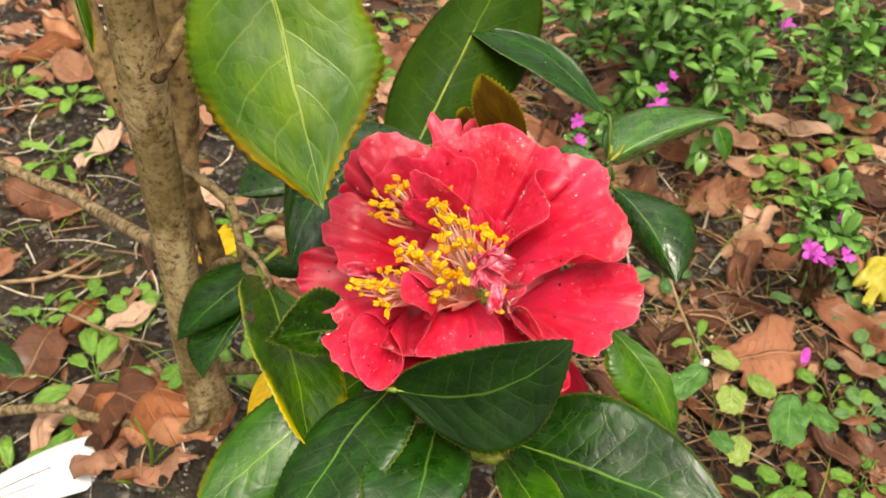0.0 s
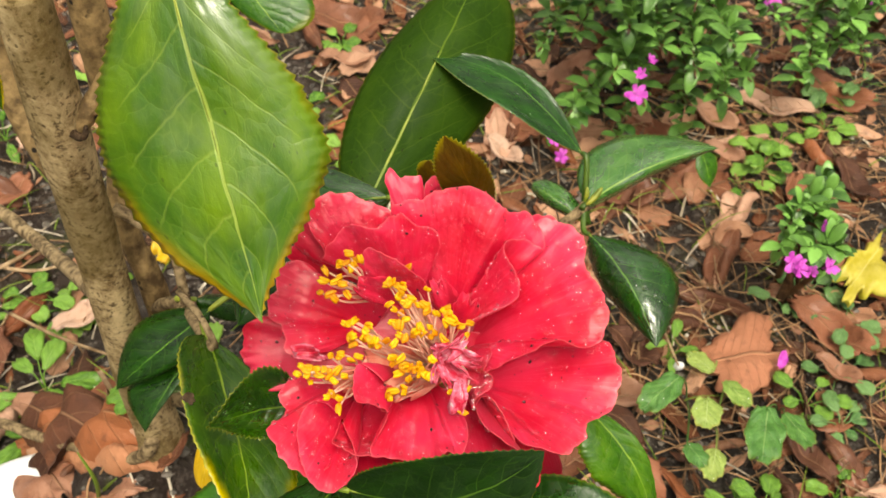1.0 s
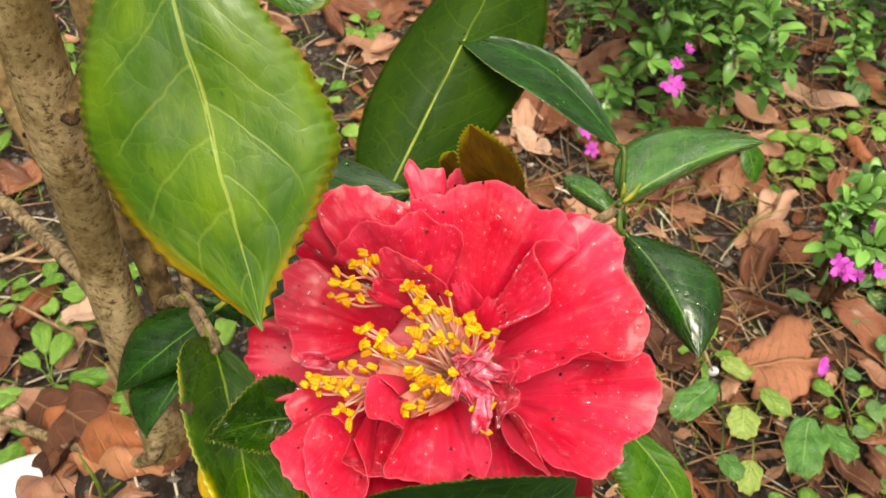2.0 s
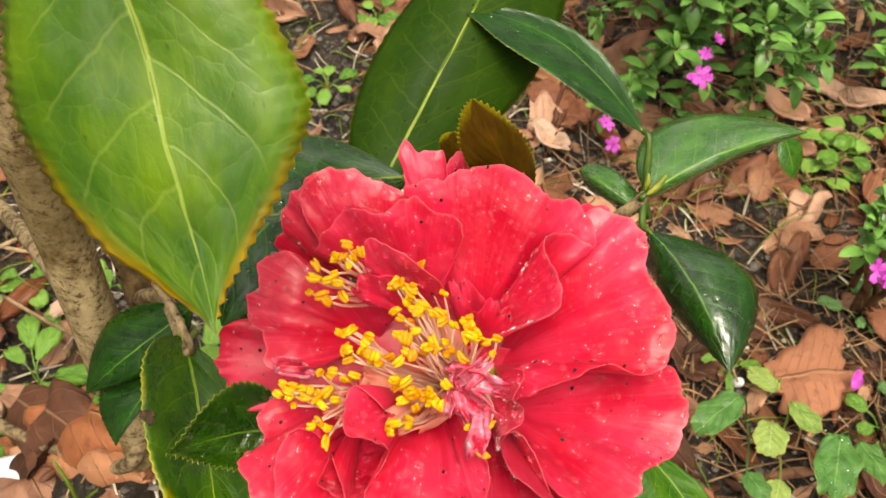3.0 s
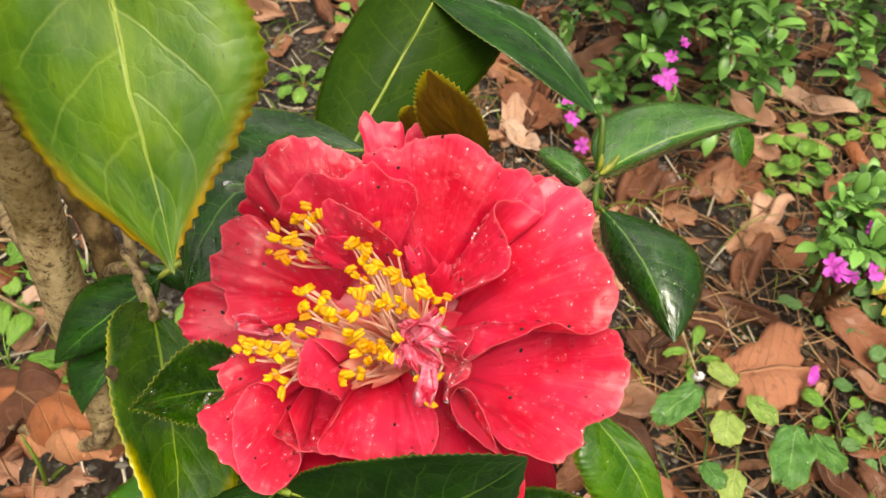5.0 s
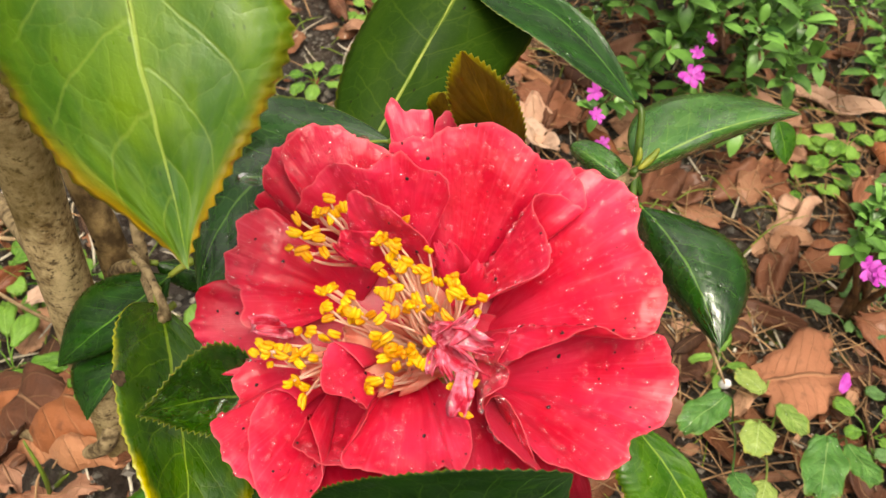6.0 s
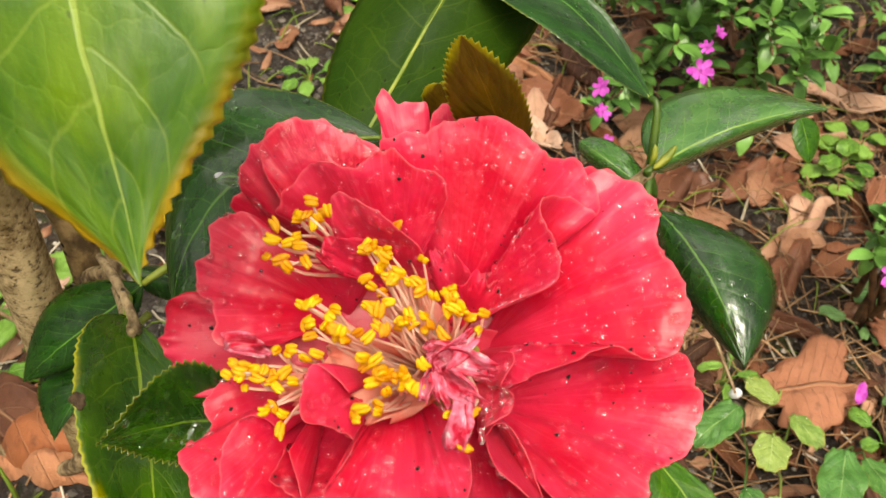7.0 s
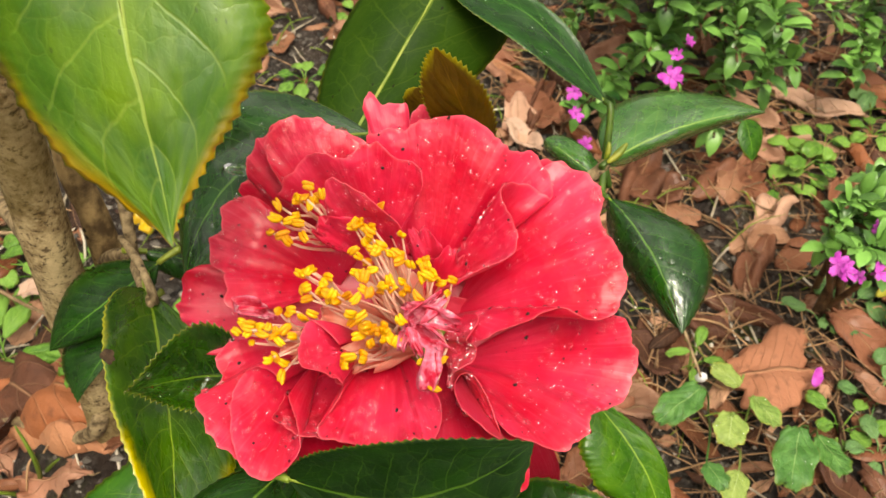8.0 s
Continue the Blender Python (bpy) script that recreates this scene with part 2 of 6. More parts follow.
def petaloid_material():
    s = Shade("striped_petaloid", 0.38)
    n = s.calc("ADD", s.calc("MULTIPLY", s.noise(s.coord("UV", (1.0, 3.0, 1.0)), 2.2, 4, 0.6), 0.45), s.calc("MULTIPLY", s.noise(s.place(), 330, 4, 0.6), 0.55))
    body = s.mix(s.span(n, 0.42, 0.54), rgb(218, 34, 70), rgb(244, 128, 156))
    body = s.mix(s.span(n, 0.55, 0.62), body, rgb(253, 226, 230))
    s.base(body)
    s.bump(s.calc("ADD", n, s.noise(s.coord("UV"), 14.0, 3)), 0.5, 0.0008)
    s.leaky(body, 0.2)
    return s.m


def spotty(name, a, b, scale, rough, bump=0.3, dist=0.001, spec=0.5, see=0.0, fleck=None, fleck_scale=0.0, world_space=False, per="none"):
    """Two-tone surface with grain; fleck adds small dark or light marks; per varies it piece by piece."""
    s = Shade(name, rough, spec)
    p = s.place() if world_space else s.coord("Object")
    n = s.noise(p, scale, 5, 0.6)
    f = s.span(n, 0.32, 0.68)
    if per == "object":
        f = s.calc("MULTIPLY_ADD", s.chance(), 0.75, s.calc("MULTIPLY", f, 0.35), clamp=True)
    if per == "island":
        f = s.calc("MULTIPLY_ADD", s.island(), 0.75, s.calc("MULTIPLY", f, 0.35), clamp=True)
    body = s.mix(f, a, b)
    if fleck:
        m = s.calc("MULTIPLY", s.span(s.cells(p, fleck_scale), 0.30, 0.16), s.span(s.noise(p, fleck_scale * 0.4, 2), 0.45, 0.6))
        body = s.mix(m, body, fleck)
    s.base(body)
    s.bump(s.calc("ADD", n, s.calc("MULTIPLY", s.noise(p, scale * 6, 3), 0.4)), bump, dist)
    if see:
        s.leaky(body, see)
    return s.m


PETALOID = petaloid_material()
ANTHER = spotty("anther_yellow", rgb(222, 134, 0), rgb(252, 200, 22), 1100, 0.5, 0.6, 0.0005, see=0.08, per="object")
SHEATH = spotty("filament_sheath_pink", rgb(246, 140, 120), rgb(254, 196, 172), 140, 0.45, 0.2, 0.0006, see=0.4)
FILAMENT = spotty("filament_pink", rgb(254, 204, 180), rgb(255, 236, 218), 140, 0.45, 0.1, 0.0004, see=0.4)
STALK = spotty("stalk_green", rgb(108, 132, 40), rgb(150, 160, 60), 120, 0.45, 0.2, 0.0005)
# Darker than BARK: the shade on the side stems is put into the colour.
BARK_DARK_SHADED = spotty("dark_shaded_bark", rgb(78, 60, 36), rgb(172, 144, 98), 120, 0.75, 0.6, 0.0014, 0.3, 0.0, rgb(26, 20, 14), 260)
STALK_DARK = spotty("stalk_dark_green", rgb(40, 70, 16), rgb(78, 104, 30), 120, 0.4, 0.2, 0.0005)
TWIG = spotty("twig_bark", rgb(84, 68, 46), rgb(168, 146, 110), 260, 0.8, 0.8, 0.0012, 0.3, 0.0, rgb(60, 48, 36), 420)
BUD = spotty("bud_scale", rgb(96, 116, 24), rgb(150, 150, 50), 300, 0.5, 0.3, 0.0005)


def bark_material():
    s = Shade("camellia_bark", 0.82, 0.25)
    p = s.coord("Object", (1, 1, 0.6))
    n = s.noise(p, 85, 7, 0.7)
    f = s.noise(s.coord("Object"), 420, 5, 0.7)
    body = s.mix(s.span(n, 0.32, 0.68), rgb(120, 96, 58), rgb(212, 188, 142))
    body = s.mix(s.calc("MULTIPLY", s.span(f, 0.50, 0.68), 0.5), body, rgb(222, 200, 154))
    body = s.mix(s.calc("MULTIPLY", s.span(f, 0.48, 0.36), 0.85), body, rgb(66, 48, 28))
    pores = s.calc("MULTIPLY", s.span(s.cells(s.coord("Object", (1, 1, 1.1)), 520), 0.32, 0.18), s.span(s.noise(p, 150, 3), 0.50, 0.60))
    body = s.mix(s.calc("MULTIPLY", pores, 0.6), body, rgb(52, 38, 24))
    moss = s.calc("MULTIPLY", s.span(s.noise(p, 34, 4), 0.46, 0.6), 0.6)
    body = s.mix(moss, body, rgb(96, 80, 34))
    s.base(body)
    s.bump(s.calc("SUBTRACT", s.calc("ADD", n, s.calc("MULTIPLY", f, 0.7)), pores), 0.5, 0.0014)
    return s.m


BARK = bark_material()
SCAR = spotty("bark_scar", rgb(44, 34, 26), rgb(84, 66, 48), 200, 0.9, 0.8, 0.002, 0.2)


def soil_material():
    s = Shade("damp_soil", 0.6, 0.45)
    p = s.place()
    n = s.noise(p, 14, 6, 0.65)
    f = s.noise(p, 150, 6, 0.75)
    grit = s.cells(p, 330)
    body = s.mix(s.span(n, 0.35, 0.65), rgb(24, 20, 18), rgb(66, 58, 52))
    body = s.mix(s.span(f, 0.48, 0.72), body, rgb(116, 108, 99))
    body = s.mix(s.span(s.noise(p, 90, 4), 0.54, 0.68), body, rgb(16, 13, 12))
    brown = s.span(s.noise(p, 5.0, 3), 0.42, 0.62)
    body = s.mix(s.calc("MULTIPLY", brown, 0.35), body, rgb(78, 54, 38))
    moss = s.calc("MULTIPLY", s.span(s.noise(p, 7.0, 5, 0.7), 0.55, 0.66), s.span(s.noise(p, 210, 3), 0.38, 0.6))
    body = s.mix(s.calc("MULTIPLY", moss, 0.7), body, rgb(72, 88, 26))
    pale = s.calc("MULTIPLY", s.span(grit, 0.26, 0.18), s.span(s.noise(p, 60, 2), 0.56, 0.62))
    body = s.mix(s.calc("MULTIPLY", pale, 0.8), body, rgb(176, 168, 156))
    s.base(body)
    s.bump(s.calc("ADD", s.calc("MULTIPLY", grit, -0.35), s.calc("ADD", n, s.calc("MULTIPLY", f, 0.9))), 1.0, 0.008)
    s.put(s.b.inputs["Roughness"], s.span(f, 0.35, 0.65, 0.35, 0.8))
    return s.m


SOIL = soil_material()
CRUMB = spotty("soil_crumb", rgb(18, 15, 13), rgb(118, 110, 100), 60, 0.55, 0.8, 0.0015, 0.45, per="island")
STONE = spotty("beige_stone", rgb(150, 122, 92), rgb(196, 170, 140), 120, 0.7, 0.4, 0.001)
GRIT = spotty("pale_grit", rgb(120, 110, 98), rgb(214, 206, 192), 90, 0.6, 0.5, 0.001, 0.4, per="island")


def dry_leaf_material(name, a, b, c, per="object"):
    s = Shade(name, 0.70, 0.35)
    uv = s.coord("UV")
    r = s.chance() if per == "object" else s.island()
    n = s.noise(s.place(), 45, 5, 0.6)
    tone = s.calc("MULTIPLY_ADD", r, 0.8, s.calc("MULTIPLY", n, 0.35), clamp=True)
    body = s.mix(s.span(tone, 0.1, 0.6), a, b)
    body = s.mix(s.span(tone, 0.62, 1.0), body, c)
    u, v, _ = s.split(uv)
    av = s.calc("ABSOLUTE", s.calc("SUBTRACT", s.calc("MULTIPLY", v, 2.0), 1.0))
    rib = s.span(av, 0.07, 0.02)
    tri = s.calc("ABSOLUTE", s.calc("SUBTRACT", s.calc("FRACT", s.calc("SUBTRACT", s.calc("MULTIPLY", u, 8.0), s.calc("MULTIPLY", av, 1.6))), 0.5))
    ribs = s.calc("MAXIMUM", rib, s.calc("MULTIPLY", s.span(tri, 0.43, 0.49), 0.4))
    body = s.mix(s.calc("MULTIPLY", ribs, 0.4), body, rgb(190, 146, 110))
    blot = s.span(s.noise(s.place(), 120, 4), 0.55, 0.72)
    body = s.mix(s.calc("MULTIPLY", blot, 0.5), body, rgb(70, 40, 28))
    s.base(body)
    s.bump(s.calc("ADD", s.calc("ADD", n, ribs), s.noise(s.place(), 240, 4)), 0.8, 0.0016)
    s.put(s.b.inputs["Coat Weight"], s.span(s.noise(s.place(), 26, 3), 0.46, 0.64, 0.03, 0.32))
    s.b.inputs["Coat Roughness"].default_value = 0.24
    s.leaky(body, 0.08)
    return s.m


DRY = dry_leaf_material("dry_leaf_brown", rgb(64, 38, 26), rgb(146, 92, 66), rgb(214, 170, 144))
DRY_MIXED = dry_leaf_material("dry_leaf_litter", rgb(50, 32, 22), rgb(134, 82, 54), rgb(206, 158, 126), "island")
DRY_ORANGE = dry_leaf_material("dry_leaf_orange", rgb(122, 66, 38), rgb(160, 96, 60), rgb(192, 134, 98))
DRY_LOBED = dry_leaf_material("dry_leaf_broad", rgb(142, 80, 54), rgb(170, 106, 76), rgb(182, 122, 92))
DRY_PALE = dry_leaf_material("dry_leaf_pale", rgb(148, 102, 78), rgb(186, 144, 118), rgb(206, 172, 150))
STRAW = spotty("dry_straw", rgb(132, 116, 92), rgb(230, 220, 200), 90, 0.6, 0.3, 0.0008, 0.4, per="island")
DULL_STRAW = spotty("dull_straw", rgb(120, 96, 68), rgb(178, 152, 118), 90, 0.6, 0.3, 0.0008, 0.4)
BROWN_STRAW = spotty("brown_needles", rgb(44, 30, 20), rgb(186, 146, 106), 90, 0.6, 0.3, 0.0008, 0.4, per="island")
GRASS = spotty("grass_green", rgb(84, 116, 34), rgb(140, 162, 62), 50, 0.45, 0.2, 0.0006, 0.4, 0.2, per="island")
HEATHER = spotty("heather_leaf", rgb(12, 58, 20), rgb(136, 192, 92), 60, 0.28, 0.35, 0.0006, 0.5, 0.2, per="island")
HEATHER_STEM = spotty("heather_stem", rgb(46, 30, 22), rgb(104, 76, 50), 100, 0.7, 0.4, 0.0008, 0.3)
PINK = spotty("heather_flower", rgb(196, 60, 186), rgb(224, 104, 214), 200, 0.5, 0.2, 0.0004, 0.4, 0.25)
TAG = spotty("white_label_plastic", rgb(226, 228, 230), rgb(240, 241, 242), 30, 0.4, 0.05, 0.0004)
INK = spotty("label_ink", rgb(40, 40, 44), rgb(70, 70, 74), 400, 0.6, 0.05, 0.0002)
SPECK = spotty("soil_speck", rgb(22, 14, 12), rgb(52, 34, 26), 500, 0.7, 0.3, 0.0005)


def water_material():
    s = Shade("water", 0.02)
    s.b.inputs["Transmission Weight"].default_value = 1.0
    s.b.inputs["IOR"].default_value = 1.5
    s.b.inputs["Base Color"].default_value = (1, 1, 1, 1)
    return s.m


WATER = water_material()


# ---- shaping helpers ----
FACE = np.array((0.0, -0.66, 0.75))
UP = np.array((0.0, 0.0, 1.0))
rng = np.random.default_rng(7)


def unit(v):
    v = np.asarray(v, float)
    return v / max(np.linalg.norm(v), 1e-9)


def mesh_of(name, verts, faces, mats, uv=None, pick=None):
    """A smooth mesh from arrays; uv: one pair a vertex; pick: material number a face."""
    me = bpy.data.meshes.new(name)
    me.from_pydata([tuple(map(float, v)) for v in verts], [], [tuple(map(int, f)) for f in faces])
    for m in mats if isinstance(mats, (list, tuple)) else [mats]:
        me.materials.append(m)
    if uv is not None:
        layer = me.uv_layers.new(name="UVMap")
        index = np.empty(len(me.loops), np.int32)
        me.loops.foreach_get("vertex_index", index)
        layer.data.foreach_set("uv", np.asarray(uv, np.float32)[index].ravel())
    if pick is not None:
        me.polygons.foreach_set("material_index", np.asarray(pick, np.int32))
    me.polygons.foreach_set("use_smooth", np.ones(len(me.polygons), bool))
    me.update()
    return me


def thing(name, me, label, category, group="", kind="", at=(0, 0, 0)):
    ob = new(name, me)
    ob.matrix_basis = Matrix.Translation(at)
    return tagged(ob, label, category, group, kind)


def part(name, me, parent, label=""):
    """One mesh, in world places, under a thing or a part."""
    ob = new(name, me)
    ob.parent = parent
    ob.matrix_parent_inverse = (parent.parent.matrix_basis @ parent.matrix_parent_inverse if parent.parent else parent.matrix_basis).inverted() if not parent.parent else Matrix()
    return tagged(ob, label)


def sheet(B, T, L, R, um=0.55, q=0.5, arch=0.0, bow=0.0, ruffle=(0.0, 5.0, 0.0), wobble=(0.0, 4.0, 0.0), teeth=(0, 0.0), crumple=(0.0, 60.0), hook=0.0, notch=0.0, thick=0.0005, nu=24, nv=16, front=None, bend=0.0, slim=(0.0, 0.0)):
    """A thin living sheet from stalk B to tip T, passing L and R where it is widest (um of the way); q under 0.6 rounds the tip, over 0.8
    points it. bend bows its midline towards R, arch and bow bulge it to the front, hook bends the tip back, ruffle waves the margin, wobble and teeth shape the outline.
    Returns vertices, faces, uv, and the front grid with its normals."""
    B, T, L, R = (np.asarray(v, float) for v in (B, T, L, R))
    front = FACE if front is None else np.asarray(front, float)
    axis = T - B
    n = unit(np.cross(R - L, axis))
    n = n if n @ front > 0 else -n
    size = np.linalg.norm(axis)
    t = np.linspace(0, 1, nu + 1)
    u = (0.45 * np.sin(np.pi * t / 2) ** 2 + 0.55 * t) if q > 0.7 else np.sin(np.pi * t / 2) ** 1.5
    s = np.sin(np.linspace(-1, 1, nv + 1) * np.pi / 2) * 0.35 + np.linspace(-1, 1, nv + 1) * 0.65
    p = q * um / (1 - um)
    prof = (u**p * np.clip(1 - u, 0, 1) ** q) / (um**p * (1 - um) ** q)
    side = unit(np.cross(axis, n)) if np.cross(axis, n) @ (R - L) > 0 else -unit(np.cross(axis, n))
    C = lambda x: B + np.outer(x, axis) + np.outer(4 * x * (1 - x) * bend, side) + np.outer(4 * x * (1 - x) * arch - hook * np.clip((x - 0.6) / 0.4, 0, 1) ** 2, n)
    mid = C(np.array([um]))[0]
    U, S = np.meshgrid(u, s, indexing="ij")
    PR = np.repeat(prof[:, None], nv + 1, 1)
    tt = np.clip((U - um) / (1 - um), 0, 1)
    e = np.clip((np.abs(S) ** 4 + tt**6) ** 0.25, 0, 1)
    ang = np.arctan2(S * np.minimum(PR, 1), U - 0.3)
    base = C(u)[:, None, :]
    if slim[0] or slim[1]:
        PR = PR * np.where(U > um, np.clip((1 - U) / (1 - um), 0, 1) ** np.where(S > 0, slim[1], slim[0]), 1.0)
    wide = (S[..., None] * (R - L) / 2 + (S * S)[..., None] * ((R + L) / 2 - mid)) * PR[..., None]
    P = base + wide + n * (bow * 4 * S * S * (1 - S * S) * PR)[..., None]
    if teeth[0]:
        saw = ((u * teeth[0]) % 1.0) ** 1.4
        P += (np.clip((np.abs(S) - 0.7) / 0.3, 0, 1) ** 2)[..., None] * wide / np.maximum(np.linalg.norm(wide, axis=-1, keepdims=True), 1e-6) * (teeth[1] * (saw - 0.3) * (u > 0.12) * (u < 0.985))[:, None, None]
    if wobble[0]:
        P += (P - mid) * (wobble[0] * e**2 * (np.sin(wobble[1] * ang + wobble[2]) + 0.5 * np.sin(2.7 * wobble[1] * ang + 2 * wobble[2]) + 0.07 * e**6 * np.sin(7.3 * wobble[1] * ang)))[..., None]
    if notch:
        P -= axis * (notch * np.exp(-((ang / 0.22) ** 2)) * e**4)[..., None]
    if ruffle[0]:
        P += n * (ruffle[0] * e**3 * (np.sin(ruffle[1] * ang + ruffle[2]) + 0.45 * np.sin(2.3 * ruffle[1] * ang + 1.7 * ruffle[2]) + 0.12 * e**5 * np.sin(6.1 * ruffle[1] * ang + 3 * ruffle[2])))[..., None]
    if crumple[0]:
        f = crumple[1]
        for i in range(nu + 1):
            for j in range(nv + 1):
                v = P[i, j]
                P[i, j] = v + n * crumple[0] * noise.noise(Vector((v[0] * f, v[1] * f, v[2] * f)))
    gu, gs = np.gradient(P, axis=0), np.gradient(P, axis=1)
    N = np.cross(gs, gu)
    N /= np.maximum(np.linalg.norm(N, axis=-1, keepdims=True), 1e-9)
    N = np.where((N @ n)[..., None] < 0, -N, N) if (N[nu // 2, nv // 2] @ n) >= 0 else -N
    Q = P - N * thick * (1 - 0.75 * e**6)[..., None]
    w = nv + 1
    k = (nu + 1) * w
    verts = np.concatenate([P.reshape(-1, 3), Q.reshape(-1, 3)])
    uvs = np.stack([U, S * 0.5 + 0.5], -1).reshape(-1, 2)
    uvs = np.concatenate([uvs, uvs])
    flip = np.cross(gs[nu // 2, nv // 2], gu[nu // 2, nv // 2]) @ n > 0
    faces = []
    for i in range(nu):
        for j in range(nv):
            a = i * w + j
            f1 = (a, a + 1, a + w + 1, a + w)
            faces.append(f1 if flip else f1[::-1])
            f2 = tuple(x + k for x in f1)
            faces.append(f2[::-1] if flip else f2)
    rim = [j for j in range(w)] + [i * w + nv for i in range(1, nu + 1)] + [nu * w + j for j in range(nv - 1, -1, -1)] + [i * w for i in range(nu - 1, 0, -1)]
    for a, b in zip(rim, rim[1:] + rim[:1]):
        f1 = (a, a + k, b + k, b)
        faces.append(f1 if flip else f1[::-1])
    return verts, faces, uvs, P, N


def tube(points, radii, sides=10, rough=0.0, freq=60.0, steps=6, seed=0.0):
    """A round limb along a smooth line through the points, with a closed end."""
    pts, rad = np.asarray(points, float), np.asarray(radii, float)
    line, rs = [], []
    for i in range(len(pts) - 1):
        p0, p1, p2, p3 = pts[max(i - 1, 0)], pts[i], pts[i + 1], pts[min(i + 2, len(pts) - 1)]
        for x in np.arange(steps) / steps:
            line.append(0.5 * (2 * p1 + (p2 - p0) * x + (2 * p0 - 5 * p1 + 4 * p2 - p3) * x**2 + (3 * p1 - p0 - 3 * p2 + p3) * x**3))
            rs.append(rad[i] + (rad[i + 1] - rad[i]) * x)
    line.append(pts[-1]), rs.append(rad[-1])
    line = np.array(line)
    d = np.gradient(line, axis=0)
    verts, faces = [], []
    ref = np.array((0.31, 0.2, 0.93)) if abs(unit(d[0])[2]) < 0.8 else np.array((1.0, 0.1, 0.05))
    for c, v, r in zip(line, d, rs):
        v = unit(v)
        x = unit(np.cross(v, ref))
        y = np.cross(v, x)
        for a in np.arange(sides) / sides * 2 * np.pi:
            o = x * math.cos(a) + y * math.sin(a)
            k = 1.0
            if rough:
                g = c + o * r
                k += rough * noise.noise(Vector((g[0] * freq + seed, g[1] * freq, g[2] * freq * 0.6)))
            verts.append(c + o * r * k)
    m = len(line)
    for i in range(m - 1):
        for j in range(sides):
            a, b = i * sides + j, i * sides + (j + 1) % sides
            faces.append((a, a + sides, b + sides, b))
    faces += [tuple(range(sides)), tuple(range((m - 1) * sides, m * sides))[::-1]]
    return np.array(verts), faces


def blob(centre, ax, rx, ry, rz, rings=6, sides=10, bend=0.0, groove=0.0, side=None):
    """A rounded body along ax, bent and grooved."""
    ax = unit(ax)
    x = unit(np.cross(ax, (0.3, 0.9, 0.2) if side is None else side))
    y = np.cross(ax, x)
    verts, faces = [], []
    for i in range(rings + 1):
        th = np.pi * i / rings
        for j in range(sides):
            a = 2 * np.pi * j / sides
            r = math.sin(th) * (1 - groove * max(0.0, math.cos(a)) ** 6) + 0.02
            z = -math.cos(th)
            verts.append(np.asarray(centre) + ax * rz * z + x * (rx * r * math.cos(a) + bend * rz * z * z) + y * ry * r * math.sin(a))
    for i in range(rings):
        for j in range(sides):
            a, b = i * sides + j, i * sides + (j + 1) % sides
            faces.append((a, b, b + sides, a + sides))
    faces += [tuple(range(sides))[::-1], tuple(range(rings * sides, (rings + 1) * sides))]
    return np.array(verts), faces


def joined(pieces):
    """One set of vertices and faces from several; a piece may bring its material number."""
    verts, faces, pick, k = [], [], [], 0
    for piece in pieces:
        v, f = piece[0], piece[1]
        verts.append(v)
        faces += [tuple(x + k for x in g) for g in f]
        pick += [piece[2] if len(piece) > 2 else 0] * len(f)
        k += len(v)
    return np.concatenate(verts), faces, pick


# ---- the camellia: stems and twigs ----
TRUNK_FOOT = (-0.112, 0.346, 0.060)
camellia = thing("camellia_shrub", None, "young camellia shrub with one wide red flower, wet leaves", "shrub", at=TRUNK_FOOT)
v, f = tube([(-0.0809, 0.3006, 0.3615), (-0.0822, 0.3023, 0.3347), (-0.0861, 0.3064, 0.2977), (-0.0904, 0.3128, 0.2544), (-0.0932, 0.3156, 0.2160), (-0.0973, 0.3207, 0.1728), (-0.0997, 0.3265, 0.1345), (-0.1006, 0.3291, 0.0959), (-0.1041, 0.3293, 0.0563)],
            [0.0071, 0.0075, 0.0080, 0.0079, 0.0082, 0.0086, 0.0094, 0.0108, 0.0130], 20, 0.09, 55, 7)
trunk = part("trunk", mesh_of("trunk", v, f, BARK), camellia, "grey-brown stem with pores and pruning scars")
v, f = tube([(-0.0836, 0.3480, 0.3312), (-0.0842, 0.3476, 0.3095), (-0.0854, 0.3478, 0.2855), (-0.0880, 0.3490, 0.2583), (-0.0904, 0.3395, 0.2312), (-0.0855, 0.3345, 0.2107), (-0.0830, 0.3305, 0.1897), (-0.0823, 0.3260, 0.1736)],
            [0.0056, 0.0058, 0.0056, 0.0054, 0.0052, 0.0050, 0.0052, 0.0056], 14, 0.10, 70, 6, 3.0)
part("side_stem", mesh_of("side_stem", v, f, BARK_DARK_SHADED), camellia)
v, f = tube([(-0.1080, 0.3323, 0.3353), (-0.1060, 0.3267, 0.3198), (-0.1035, 0.3219, 0.3063), (-0.0990, 0.3167, 0.2953), (-0.0940, 0.3113, 0.2856)], [0.0042, 0.0042, 0.0042, 0.0046, 0.004], 12, 0.1, 70, 6, 5.0)
part("side_stem", mesh_of("side_stem", v, f, BARK_DARK_SHADED), camellia)
v, f = tube([(-0.0834, 0.3030, 0.3070), (-0.0779, 0.3030, 0.3141), (-0.0730, 0.3043, 0.3196), (-0.0686, 0.3075, 0.3243), (-0.0666, 0.3118, 0.3258)], [0.0046, 0.0036, 0.0030, 0.0031, 0.0026], 12, 0.3, 160, 6, 9.0)
part("pruned_stub", mesh_of("pruned_stub", v, f, BARK_DARK_SHADED), camellia, "short cut-off branch stub")
